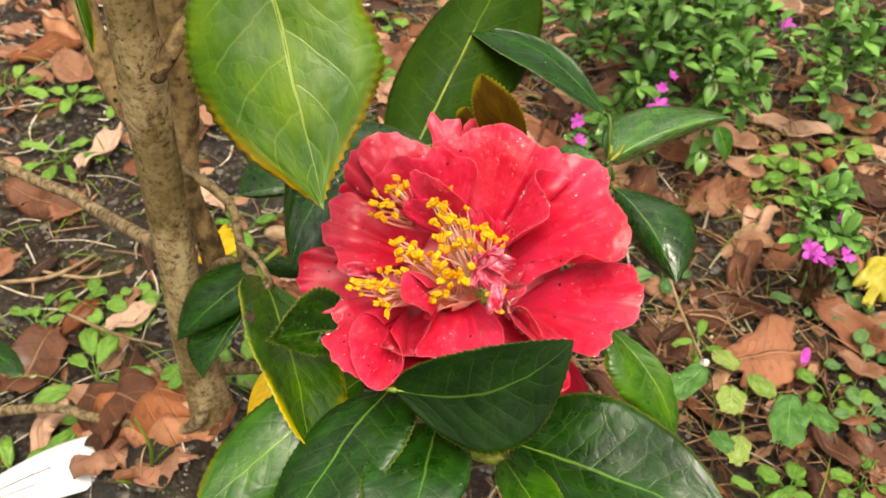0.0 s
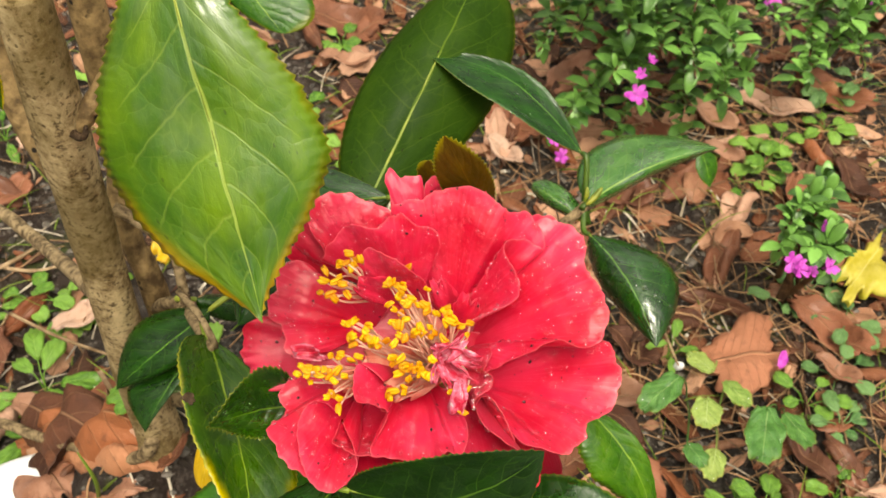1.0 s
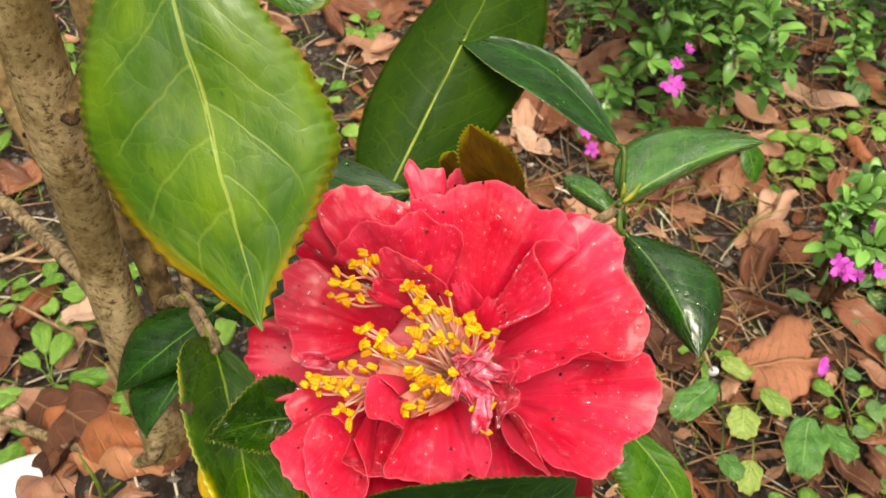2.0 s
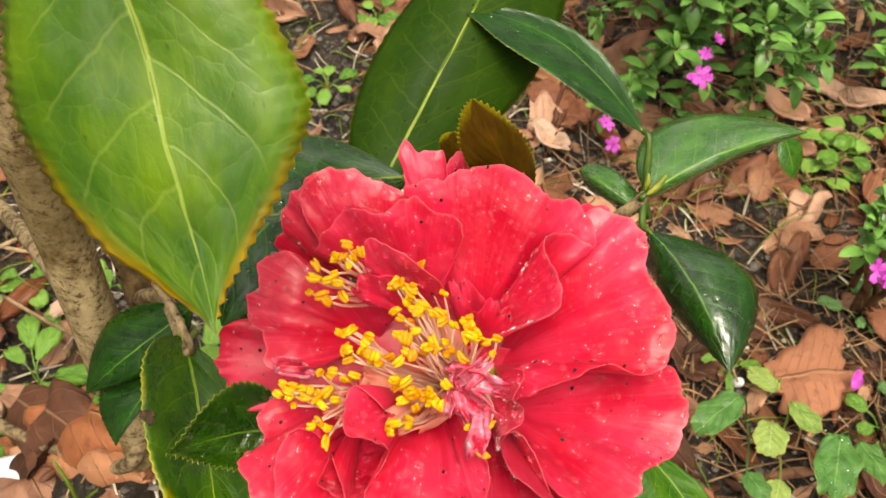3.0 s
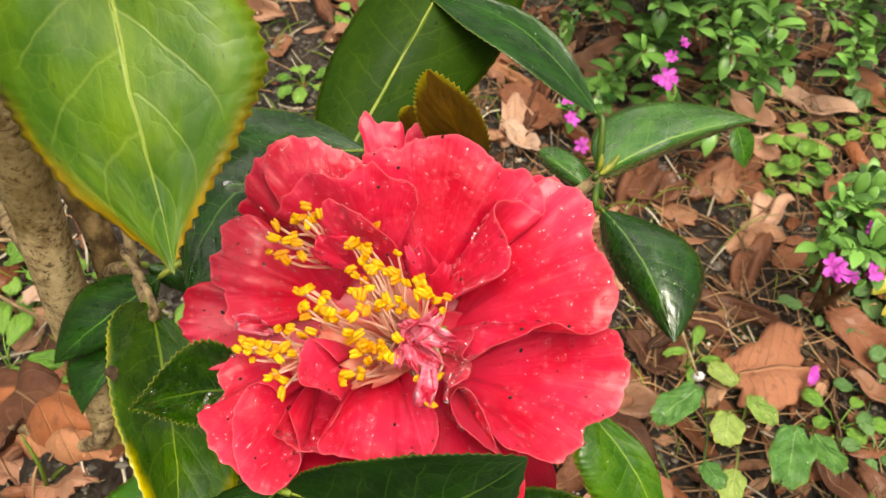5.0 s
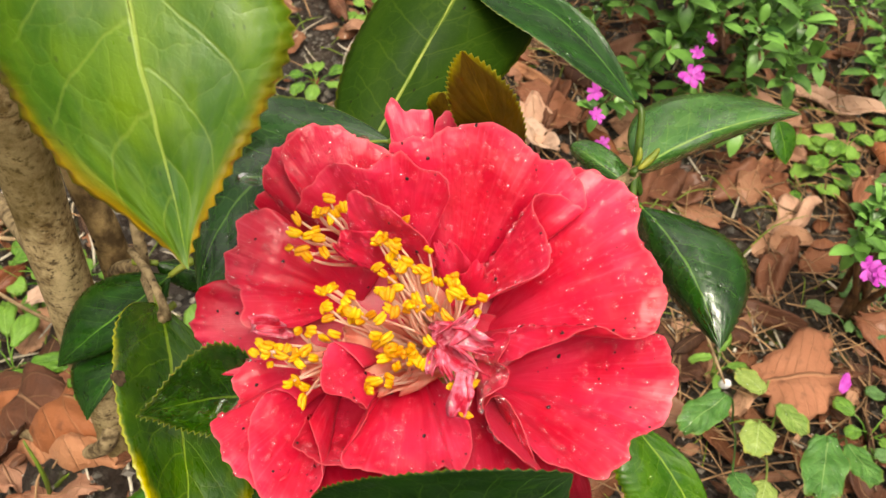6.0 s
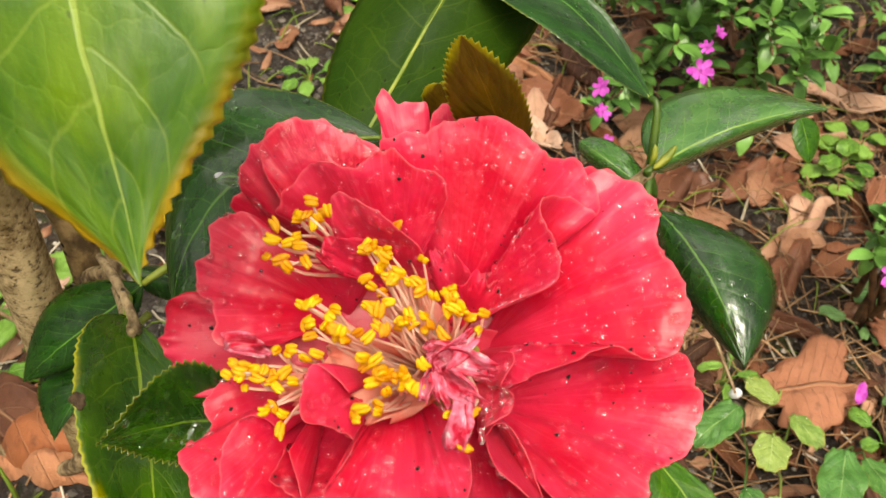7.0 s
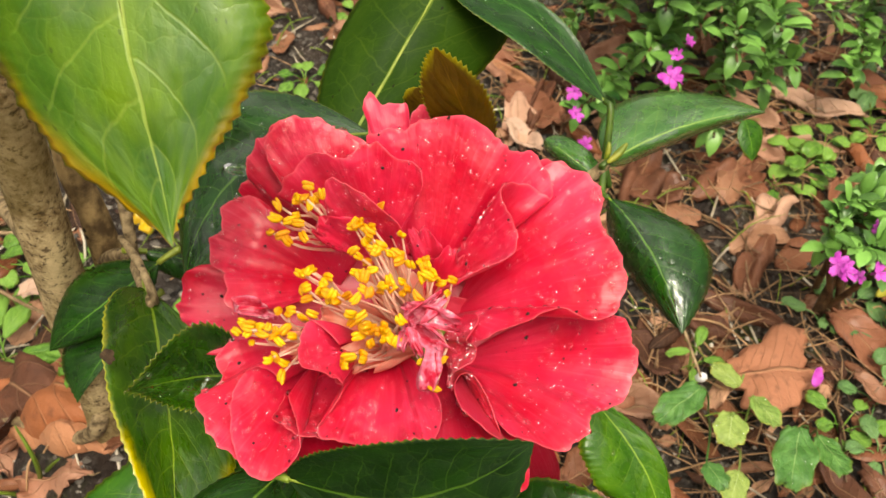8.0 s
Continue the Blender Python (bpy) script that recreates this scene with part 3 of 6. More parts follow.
for pts, rad in (
    ([(-0.0770, 0.3007, 0.3253), (-0.0794, 0.3001, 0.3190), (-0.0795, 0.2992, 0.3132), (-0.0764, 0.2987, 0.3118), (-0.0748, 0.2993, 0.3153)], [0.0006, 0.0011, 0.0015, 0.0012, 0.0006]),
    ([(-0.0929, 0.3073, 0.2630), (-0.0912, 0.3061, 0.2632), (-0.0899, 0.3072, 0.2615)], [0.0004, 0.0010, 0.0004]),
    ([(-0.0942, 0.3072, 0.2587), (-0.0923, 0.3058, 0.2586), (-0.0910, 0.3068, 0.2569)], [0.0004, 0.0009, 0.0004]),
):
    v, f = tube(pts, rad, 8, 0.35, 700, 6)
    part("bark_scar", mesh_of("bark_scar", v, f, SCAR), camellia, "dark cracked pruning scar")
for pts, rad in (
    ([(-0.0880, 0.3294, 0.2498), (-0.0826, 0.3285, 0.2460), (-0.0738, 0.3242, 0.2417), (-0.0683, 0.3208, 0.2354), (-0.0666, 0.3162, 0.2236), (-0.0660, 0.3129, 0.2132)], [0.0024, 0.0022, 0.0021, 0.002, 0.0019, 0.0021]),
    ([(-0.0836, 0.3284, 0.1945), (-0.0751, 0.3223, 0.2052), (-0.0684, 0.3159, 0.2103)], [0.0026, 0.0024, 0.0022]),
    ([(-0.0665, 0.3136, 0.2138), (-0.0609, 0.3038, 0.2181), (-0.0546, 0.2903, 0.2273), (-0.0494, 0.2807, 0.2345)], [0.0024, 0.0022, 0.0018, 0.0012]),
    ([(-0.0648, 0.3058, 0.2326), (-0.0575, 0.2958, 0.2370), (-0.0530, 0.2889, 0.2389), (-0.0489, 0.2825, 0.2358), (-0.0501, 0.2846, 0.2270)], [0.0010, 0.0013, 0.0011, 0.0013, 0.0010]),
    ([(-0.0956, 0.3115, 0.2232), (-0.1161, 0.3375, 0.2069), (-0.1383, 0.3639, 0.1910), (-0.1663, 0.3934, 0.1783), (-0.1923, 0.4136, 0.1704), (-0.2349, 0.4463, 0.1610)], [0.0034, 0.0030, 0.0030, 0.0029, 0.0030, 0.0030]),
    ([(-0.0980, 0.3331, 0.1199), (-0.0860, 0.3287, 0.1268), (-0.0710, 0.3166, 0.1430), (-0.0490, 0.2996, 0.1683), (-0.0278, 0.2871, 0.1840), (-0.0051, 0.2548, 0.2081)], [0.0036, 0.0032, 0.0030, 0.0028, 0.0026, 0.0024]),
    ([(-0.0051, 0.2548, 0.2081), (0.0035, 0.2438, 0.2112), (0.0105, 0.2361, 0.2105), (0.0233, 0.2313, 0.2056), (0.0351, 0.2290, 0.2033)], [0.0024, 0.0026, 0.0024, 0.0022, 0.0018]),
    ([(0.0035, 0.2438, 0.2112), (0.0093, 0.2570, 0.2217), (0.0152, 0.2683, 0.2331), (0.0171, 0.2767, 0.2416)], [0.0026, 0.0028, 0.0030, 0.0042]),
    ([(0.0172, 0.2822, 0.2358), (0.0385, 0.3046, 0.2371), (0.0605, 0.3205, 0.2430), (0.0732, 0.3259, 0.2513), (0.0773, 0.3282, 0.2550)], [0.0022, 0.0022, 0.0020, 0.0018, 0.0016]),
):
    v, f = tube(pts, rad, 10, 0.10, 160, 6)
    part("twig", mesh_of("twig", v, f, TWIG), camellia)
v, f = tube([(-0.1063, 0.3288, 0.1099), (-0.1001, 0.3204, 0.1099), (-0.1054, 0.3177, 0.0986), (-0.1235, 0.3246, 0.0801), (-0.1452, 0.3360, 0.0704), (-0.1793, 0.3565, 0.0486), (-0.2093, 0.3724, 0.0349), (-0.2739, 0.3893, 0.0039)], [0.004, 0.0036, 0.0034, 0.0028, 0.0026, 0.0027, 0.0030, 0.003], 10, 0.12, 110, 7)
part("root_sucker", mesh_of("root_sucker", v, f, TWIG), camellia, "thin branch curving out from the trunk foot")


# ---- the camellia: leaves ----
wet_leaves = []


def leaf(B, T, L, R, mat, um=0.48, q=0.85, arch=0.0, bow=0.0, teeth=(28, 0.0011), crumple=(0.0016, 45.0), ruffle=(0.0, 6.0, 0.0), hook=0.0, label="", stalk=True, nu=112, nv=14, thick=0.00045, wobble=(0.0, 4.0, 0.0), bend=0.0, slim=(0.0, 0.0), node=None):
    v, f, uv, P, N = sheet(B, T, L, R, um, q, arch, bow, ruffle, wobble, teeth, crumple, hook, 0.0, thick, nu, nv, None, bend, slim)
    ob = part("leaf", mesh_of("leaf", v, f, mat, uv), camellia, label)
    if mat in (LEAF_WET, LEAF_SHEEN, LEAF_SOAKED, LEAF_FRESH):
        wet_leaves.append((P, N))
    line, nor = P[:, nv // 2], N[:, nv // 2]
    k = np.linspace(0.0, 0.97, 12)
    idx = (k * nu).astype(int)
    width = max(np.linalg.norm(P[nu // 2, 0] - P[nu // 2, -1]), 0.01)
    mv, mf = tube(line[idx] - nor[idx] * (thick * 0.5 + 0.0002), np.linspace(0.015, 0.004, 12) * width, 6, 0.0, 60, 2)
    part("midrib", mesh_of("midrib", mv, mf, STALK), ob)
    if stalk:
        d = unit(line[0] - line[3])
        sv, sf = tube([line[1], line[0] + d * 0.003, np.array(node) if node else line[0] + d * 0.008 - FACE * 0.003], [0.0009, 0.0010, 0.0013], 8, 0, 60, 4)
        part("leaf_stalk", mesh_of("leaf_stalk", sv, sf, STALK_DARK if node else STALK), ob)


NODE = (0.0768, 0.3278, 0.2528)
leaf((-0.0379, 0.2802, 0.4022), (-0.0167, 0.2267, 0.3218), (-0.0530, 0.2522, 0.3481), (-0.0011, 0.2497, 0.3527), LEAF_BIG, 0.63, 1.05, 0.0015, 0.001, (40, 0.0014), (0.0022, 40.0), (0.0008, 7, 1.0), label="large light green leaf with yellowing toothed margin", nu=144, slim=(0.0, 0.6))
leaf((0.0005, 0.3216, 0.2586), (0.0409, 0.4063, 0.2972), (-0.0027, 0.3651, 0.2743), (0.0488, 0.3722, 0.2698), LEAF_BACK, 0.52, 0.6, 0.004, 0.0, (28, 0.0006), (0.002, 35.0), label="matt olive-green leaf seen from its underside with dark spots")
leaf((0.0754, 0.3399, 0.2676), (0.0226, 0.3721, 0.2854), (0.0438, 0.3496, 0.2825), (0.0577, 0.3687, 0.2791), LEAF_WET, 0.50, 0.95, 0.003, 0.0, (28, 0.0006), (0.0014, 50.0), bend=0.008, node=NODE, label="dark glossy leaf with a pointed tip")
leaf((0.0778, 0.3278, 0.2560), (0.1321, 0.3635, 0.2491), (0.0865, 0.3611, 0.2527), (0.0963, 0.3494, 0.2420), LEAF_PALE, 0.30, 0.85, 0.002, 0.0, (24, 0.0006), (0.0014, 60.0), bend=-0.0032, node=NODE, label="glossy leaf with its pale sky sheen partly put into the colour")
leaf((0.0774, 0.3176, 0.2514), (0.0965, 0.2761, 0.2421), (0.0817, 0.3061, 0.2384), (0.1057, 0.3047, 0.2468), LEAF_SHEEN, 0.50, 1.05, 0.003, 0.001, (26, 0.0007), (0.0018, 42.0), bend=0.003, node=NODE, label="broad dark glossy leaf with water film")
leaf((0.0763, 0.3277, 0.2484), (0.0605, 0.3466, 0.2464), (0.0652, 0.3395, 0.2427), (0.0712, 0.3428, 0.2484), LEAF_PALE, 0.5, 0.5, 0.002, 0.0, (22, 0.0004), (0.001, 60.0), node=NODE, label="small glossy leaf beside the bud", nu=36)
leaf((0.1326, 0.3799, 0.2317), (0.1363, 0.3700, 0.2217), (0.1301, 0.3736, 0.2282), (0.1406, 0.3805, 0.2266), LEAF_MID, 0.45, 0.8, 0.001, 0.0, (14, 0.0006), (0.001, 60.0), nu=30, stalk=False, label="small folded leaf tip")
leaf((0.0400, 0.2996, 0.2746), (0.0255, 0.2937, 0.3185), (0.0243, 0.2931, 0.3009), (0.0403, 0.2970, 0.2990), LEAF_OLIVE, 0.40, 0.95, 0.002, 0.0, (22, 0.0010), (0.0014, 60.0), bend=0.001, label="bronze-olive young leaf with yellow toothed margin")
leaf((0.0253, 0.3087, 0.2794), (0.0217, 0.3079, 0.2947), (0.0184, 0.3072, 0.2888), (0.0246, 0.3096, 0.2882), LEAF_OLIVE, 0.5, 0.6, 0.001, 0.0, (16, 0.0005), (0.0008, 60.0), nu=30, label="small bronze leaf tip")
leaf((0.0091, 0.3106, 0.2757), (-0.0422, 0.2909, 0.2337), (-0.0366, 0.3258, 0.2688), (-0.0134, 0.3003, 0.2556), LEAF_SHEEN, 0.5, 0.75, 0.004, 0.0, (28, 0.0007), (0.002, 40.0), bend=-0.0135, label="dark wet leaf with a large water drop")
leaf((-0.0379, 0.3403, 0.2308), (-0.0686, 0.3358, 0.2306), (-0.0561, 0.3370, 0.2290), (-0.0608, 0.3530, 0.2366), LEAF_DARK, 0.5, 0.7, 0.002, 0.0, (28, 0.0006), (0.0016, 40.0), label="dark glossy leaf")
leaf((-0.0554, 0.3069, 0.2213), (-0.0946, 0.2957, 0.1859), (-0.0848, 0.3118, 0.2064), (-0.0654, 0.2965, 0.2051), LEAF_DARK, 0.48, 1.1, 0.002, 0.001, (26, 0.0006), (0.0014, 45.0), label="dark green leaf over the trunk")
leaf((-0.0638, 0.3037, 0.2009), (-0.0818, 0.2804, 0.1804), (-0.0899, 0.2999, 0.1859), (-0.0701, 0.2935, 0.1936), LEAF_DARK, 0.42, 1.25, 0.002, 0.0, (22, 0.0008), (0.0014, 45.0), label="dark green leaf below another")
leaf((-0.0636, 0.3179, 0.2124), (-0.0384, 0.3199, 0.2030), (-0.0538, 0.3147, 0.2049), (-0.0509, 0.3276, 0.2038), LEAF_DARK, 0.5, 0.6, 0.002, 0.0, (26, 0.0006), (0.0018, 50.0), label="dark wet leaf in the shade of the flower")
leaf((-0.0522, 0.2868, 0.2322), (-0.0282, 0.2151, 0.2292), (-0.0527, 0.2539, 0.2473), (-0.0204, 0.2480, 0.2326), LEAF_YELLOWED, 0.40, 0.66, 0.004, 0.001, (28, 0.0008), (0.002, 42.0), label="green leaf with yellow margin and a brown hole")
leaf((-0.0160, 0.2539, 0.2417), (-0.0427, 0.2392, 0.2534), (-0.0254, 0.2539, 0.2630), (-0.0257, 0.2418, 0.2434), LEAF_SOAKED, 0.32, 1.5, -0.003, 0.0, (20, 0.0015), (0.0012, 60.0), label="small folded leaf with toothed margin")
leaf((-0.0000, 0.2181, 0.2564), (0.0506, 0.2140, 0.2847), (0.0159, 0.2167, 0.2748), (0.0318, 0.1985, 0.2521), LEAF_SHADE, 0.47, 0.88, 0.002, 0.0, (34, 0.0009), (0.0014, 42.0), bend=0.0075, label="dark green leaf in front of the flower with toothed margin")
leaf((-0.0132, 0.2424, 0.2312), (-0.0636, 0.2014, 0.2142), (-0.0484, 0.2316, 0.2275), (-0.0302, 0.2108, 0.2178), LEAF_MID, 0.50, 0.62, 0.004, 0.001, (28, 0.0007), (0.002, 40.0), label="broad green leaf with a yellow tip")
leaf((-0.0029, 0.2311, 0.2411), (-0.0347, 0.1850, 0.2230), (-0.0327, 0.2174, 0.2273), (0.0008, 0.2049, 0.2401), LEAF_DARK, 0.46, 0.68, 0.003, 0.001, (28, 0.0009), (0.0018, 40.0), label="dark green leaf with pale midrib")
leaf((0.0126, 0.2250, 0.2319), (0.0031, 0.1800, 0.2292), (-0.0101, 0.2001, 0.2382), (0.0227, 0.2036, 0.2330), LEAF_WET, 0.48, 0.60, 0.004, 0.001, (28, 0.0008), (0.0026, 36.0), label="wet dark green leaf reflecting the sky")
leaf((0.0373, 0.2272, 0.2156), (0.1030, 0.1919, 0.2224), (0.0716, 0.2315, 0.2340), (0.0581, 0.1959, 0.2251), LEAF_DARK, 0.46, 0.68, 0.004, 0.001, (30, 0.0006), (0.002, 38.0), label="large dark green leaf with yellow-green midrib")
leaf((0.0349, 0.2230, 0.2114), (0.0488, 0.1861, 0.2237), (0.0336, 0.2052, 0.2176), (0.0504, 0.2062, 0.2228), LEAF_MID, 0.45, 0.62, 0.003, 0.0, (34, 0.0006), (0.002, 40.0), label="green leaf below the flower")
leaf((0.0692, 0.2510, 0.2466), (0.0941, 0.2279, 0.2118), (0.0692, 0.2361, 0.2388), (0.0872, 0.2454, 0.2338), LEAF_FRESH, 0.42, 1.1, 0.003, 0.002, (26, 0.0008), (0.002, 42.0), wobble=(0.05, 9.0, 1.0), bend=0.003, label="narrow green leaf with a torn brown margin")
leaf((-0.2019, 0.3267, 0.1536), (-0.1715, 0.3073, 0.1482), (-0.1870, 0.3097, 0.1506), (-0.1840, 0.3232, 0.1500), LEAF_DARK, 0.5, 0.75, 0.001, 0.0, (20, 0.0006), label="dark leaf tip")
leaf((-0.0996, 0.3073, 0.3471), (-0.0953, 0.2973, 0.3226), (-0.0988, 0.3034, 0.3359), (-0.0952, 0.3043, 0.3354), LEAF_YELLOWED, 0.5, 0.7, 0.001, 0.0, (20, 0.0004), label="leaf edge-on beside the stem")
leaf((-0.0615, 0.4415, 0.2796), (-0.0363, 0.4172, 0.2594), (-0.0603, 0.4295, 0.2692), (-0.0262, 0.4290, 0.2700), LEAF_MID, 0.5, 0.6, 0.002, 0.0, (20, 0.0005), label="green leaf above")
v, f = blob((0.0037, 0.2166, 0.2548), (0.9, -0.2, -0.3), 0.0007, 0.0007, 0.0021, 8, 10)
part("insect_pupa", mesh_of("insect_pupa", v, f, TAG), camellia, "tiny white pupa stuck to the stem")
# bud and scars on the leaf node
for c, d, r, ln in (((0.0798, 0.3278, 0.2589), (0.6, 0.5, 0.45), 0.0011, 0.0042), ((0.0772, 0.3296, 0.2580), (0.1, 0.5, 0.85), 0.0009, 0.0030)):
    v, f = blob(c, d, r, r, ln, 9, 10, 0.12)
    part("leaf_bud", mesh_of("leaf_bud", v, f, BUD), camellia, "pointed yellow-green leaf bud")
for c, d in (((0.0270, 0.2259, 0.2100), (1, -0.25, -0.1)), ((0.0327, 0.2245, 0.2101), (1, 0.1, -0.1))):
    v, f = blob(c, d, 0.0022, 0.0022, 0.0065, 8, 10, 0.1)
    part("leaf_bud", mesh_of("leaf_bud", v, f, BUD), camellia, "pointed yellow-green leaf bud")
v, f, uv, _, _ = sheet((-0.0505, 0.2870, 0.1840), (-0.0612, 0.2645, 0.1684), (-0.0627, 0.2789, 0.1759), (-0.0509, 0.2694, 0.1776), 0.5, 0.5, 0.002, 0, crumple=(0.0015, 60))
part("leaf", mesh_of("leaf", v, f, LEAF_YELLOW, uv), camellia, "yellow dying leaf with white spots")
# a hole with brown rim in the yellowing leaf
v, f = sheet((-0.0505, 0.2496, 0.2540), (-0.0468, 0.2475, 0.2547), (-0.0490, 0.2473, 0.2533), (-0.0485, 0.2499, 0.2555), 0.5, 0.4, 0.0, 0.0, (0.0003, 5, 0), (0.14, 6, 1), (0, 0), (0.0006, 300), thick=0.0003, nu=14, nv=12)[:2]
part("leaf_scar", mesh_of("leaf_scar", v, f, SCAR), camellia, "brown eaten spot")


# ---- the camellia flower ----
cup = tube([(0.0290, 0.2639, 0.2393), (0.0265, 0.2622, 0.2512), (0.0249, 0.2605, 0.2591)], [0.003, 0.0075, 0.009], 14, 0.05, 90, 5)
flower = part("flower", mesh_of("flower", cup[0], cup[1], STALK), camellia, "wide open red camellia flower, beaded with rain")
petal_grids = []


def petal(B, T, L, R, um=0.62, q=0.42, arch=0.0, bow=0.002, ruffle=(0.0016, 6, 0.0), wobble=(0.035, 5, 0.0), hook=0.0, notch=0.0, crumple=(0.002, 55.0), mat=None, name="petal", label="", nu=40, nv=30, wet=True, thick=0.0006):
    v, f, uv, P, N = sheet(B, T, L, R, um, q, arch, bow, ruffle, wobble, (0, 0), crumple, hook, notch, thick, nu, nv)
    part(name, mesh_of(name, v, f, mat or PETAL, uv), flower, label)
    if wet:
        petal_grids.append((P, N))

def lobe(B, rim, arch=0.003, ruffle=(0.0007, 9.0, 0.0), crumple=((0.0024, 55.0), (0.0008, 140.0), (0.00032, 360.0)), wet=True, nu=34, ns=84, thick=0.0006):
    """A petal fanned out from its foot B to a margin that is a smooth curve through a few control points; arch bulges it to the front."""
    B, rim = np.asarray(B, float), np.asarray(rim, float)
    k = len(rim) - 1
    pos = np.linspace(0, k, ns + 1)
    edge = []
    for x in pos:
        i = min(int(x), k - 1)
        f = x - i
        p0, p1, p2, p3 = rim[max(i - 1, 0)], rim[i], rim[i + 1], rim[min(i + 2, k)]
        edge.append(0.5 * (2 * p1 + (p2 - p0) * f + (2 * p0 - 5 * p1 + 4 * p2 - p3) * f**2 + (3 * p1 - p0 - 3 * p2 + p3) * f**3))
    edge = np.array(edge)
    n = np.zeros(3)
    for i in range(ns):
        n += np.cross(edge[i] - B, edge[i + 1] - B)
    n = unit(n)
    n = n if n @ FACE > 0 else -n
    n = unit(n + FACE * 0.6)
    ring = np.concatenate([[0], np.cumsum(np.linalg.norm(np.diff(edge, axis=0), axis=1))])
    span_m = min(1.0, ring[-1] / 0.10)
    ring /= ring[-1]
    way = edge - B
    for d in range(ns + 1):
        fine = 0.0011 * noise.noise(Vector(edge[d] * 260)) + 0.0007 * noise.noise(Vector(edge[d] * 620))
        edge[d] = edge[d] + unit(way[d]) * fine
    u = np.sin(np.pi * np.linspace(0.0, 1, nu + 1) / 2) ** 1.15
    U, S = np.meshgrid(u, ring, indexing="ij")
    P = B + U[..., None] * (edge - B)[None]
    lift = arch * 4 * U * (1 - U) * (0.35 + 0.65 * np.sin(np.pi * S) ** 0.5)
    lift += ruffle[0] * U**4 * (np.sin(math.tau * ruffle[1] * 0.5 * span_m * S + ruffle[2]) + 0.45 * np.sin(math.tau * ruffle[1] * 1.17 * span_m * S + 2 * ruffle[2]))
    for i in range(nu + 1):
        for j in range(ns + 1):
            v = Vector(P[i, j])
            lift[i, j] += u[i] * sum(h * noise.noise(v * q) for h, q in crumple)
            lift[i, j] += 0.00035 * u[i] * noise.noise(Vector(edge[j] * 150))
    P = P + n * lift[..., None]
    gu, gs = np.gradient(P, axis=0), np.gradient(P, axis=1)
    N = np.cross(gs, gu)
    N /= np.maximum(np.linalg.norm(N, axis=-1, keepdims=True), 1e-9)
    flip = np.sum(N[nu // 2:], axis=(0, 1)) @ n > 0
    N = N if flip else -N
    Q = P - N * (thick * (1 - 0.7 * U**8))[..., None]
    w, c = ns + 1, (nu + 1) * (ns + 1)
    faces = []
    for i in range(nu):
        for j in range(ns):
            q = (i * w + j, i * w + j + 1, (i + 1) * w + j + 1, (i + 1) * w + j)
            faces.append(q if flip else q[::-1])
            r = tuple(x + c for x in q)
            faces.append(r[::-1] if flip else r)
    border = [i * w for i in range(nu + 1)] + [nu * w + j for j in range(1, w)] + [i * w + ns for i in range(nu - 1, -1, -1)]
    for p, q in zip(border, border[1:]):
        r = (p, p + c, q + c, q)
        faces.append(r[::-1] if flip else r)
    uv = np.stack([U, S], -1).reshape(-1, 2)
    part("petal", mesh_of("petal", np.concatenate([P.reshape(-1, 3), Q.reshape(-1, 3)]), faces, PETAL, np.concatenate([uv, uv])), flower)
    if wet:
        petal_grids.append((P, N))


# outer ring, from the back forwards
petal((0.0400, 0.2618, 0.2567), (-0.0130, 0.2618, 0.2567), (0.0120, 0.2763, 0.2695), (0.0120, 0.2483, 0.2448), 0.5, 0.40, 0.0, 0.0, (0.0004, 5, 0), (0.02, 5, 0), wet=False)
petal((0.0150, 0.2640, 0.2543), (0.0540, 0.2640, 0.2560), (0.0340, 0.2790, 0.2675), (0.0340, 0.2460, 0.2400), 0.5, 0.38, 0.0, 0.0, (0.0004, 5, 1), (0.02, 5, 0), wet=False)
petal((0.0100, 0.2600, 0.2560), (0.0480, 0.2585, 0.2570), (0.0300, 0.2665, 0.2640), (0.0300, 0.2450, 0.2480), 0.5, 0.38, 0.0, 0.0, (0.0004, 5, 1), (0.02, 5, 0), wet=False)
petal((0.0271, 0.2483, 0.2362), (0.0111, 0.2814, 0.2670), (-0.0032, 0.2651, 0.2537), (0.0411, 0.2672, 0.2557), 0.55, 0.40, -0.002, 0.001, (0.001, 5, 0), (0.02, 5, 0), wet=False)
petal((0.0230, 0.2608, 0.2527), (0.0297, 0.2197, 0.2509), (-0.0030, 0.2255, 0.2545), (0.0529, 0.2273, 0.2550), 0.66, 0.40, 0.0, 0.001, (0.0016, 6, 1), (0.03, 6, 2), wet=False)
petal((0.0425, 0.2556, 0.2400), (0.0615, 0.2493, 0.1983), (0.0488, 0.2465, 0.2051), (0.0651, 0.2522, 0.2157), 0.6, 0.42, 0.0, 0.001, (0.0006, 4, 0.0), (0.01, 4, 0), wet=False)
lobe((0.0211, 0.2820, 0.2716), ((0.0103, 0.2946, 0.2868), (0.0099, 0.2977, 0.2910), (0.0084, 0.2999, 0.2942), (0.0102, 0.3015, 0.2970), (0.0131, 0.3000, 0.2957), (0.0171, 0.3009, 0.2952), (0.0199, 0.3003, 0.2933), (0.0202, 0.2946, 0.2868)), 0.001, wet=False)
lobe((0.0312, 0.2817, 0.2687), ((0.0206, 0.2959, 0.2894), (0.0208, 0.2993, 0.2938), (0.0248, 0.3015, 0.2957), (0.0290, 0.3012, 0.2969), (0.0343, 0.3000, 0.2958), (0.0379, 0.2979, 0.2939), (0.0422, 0.2934, 0.2899)), 0.001)
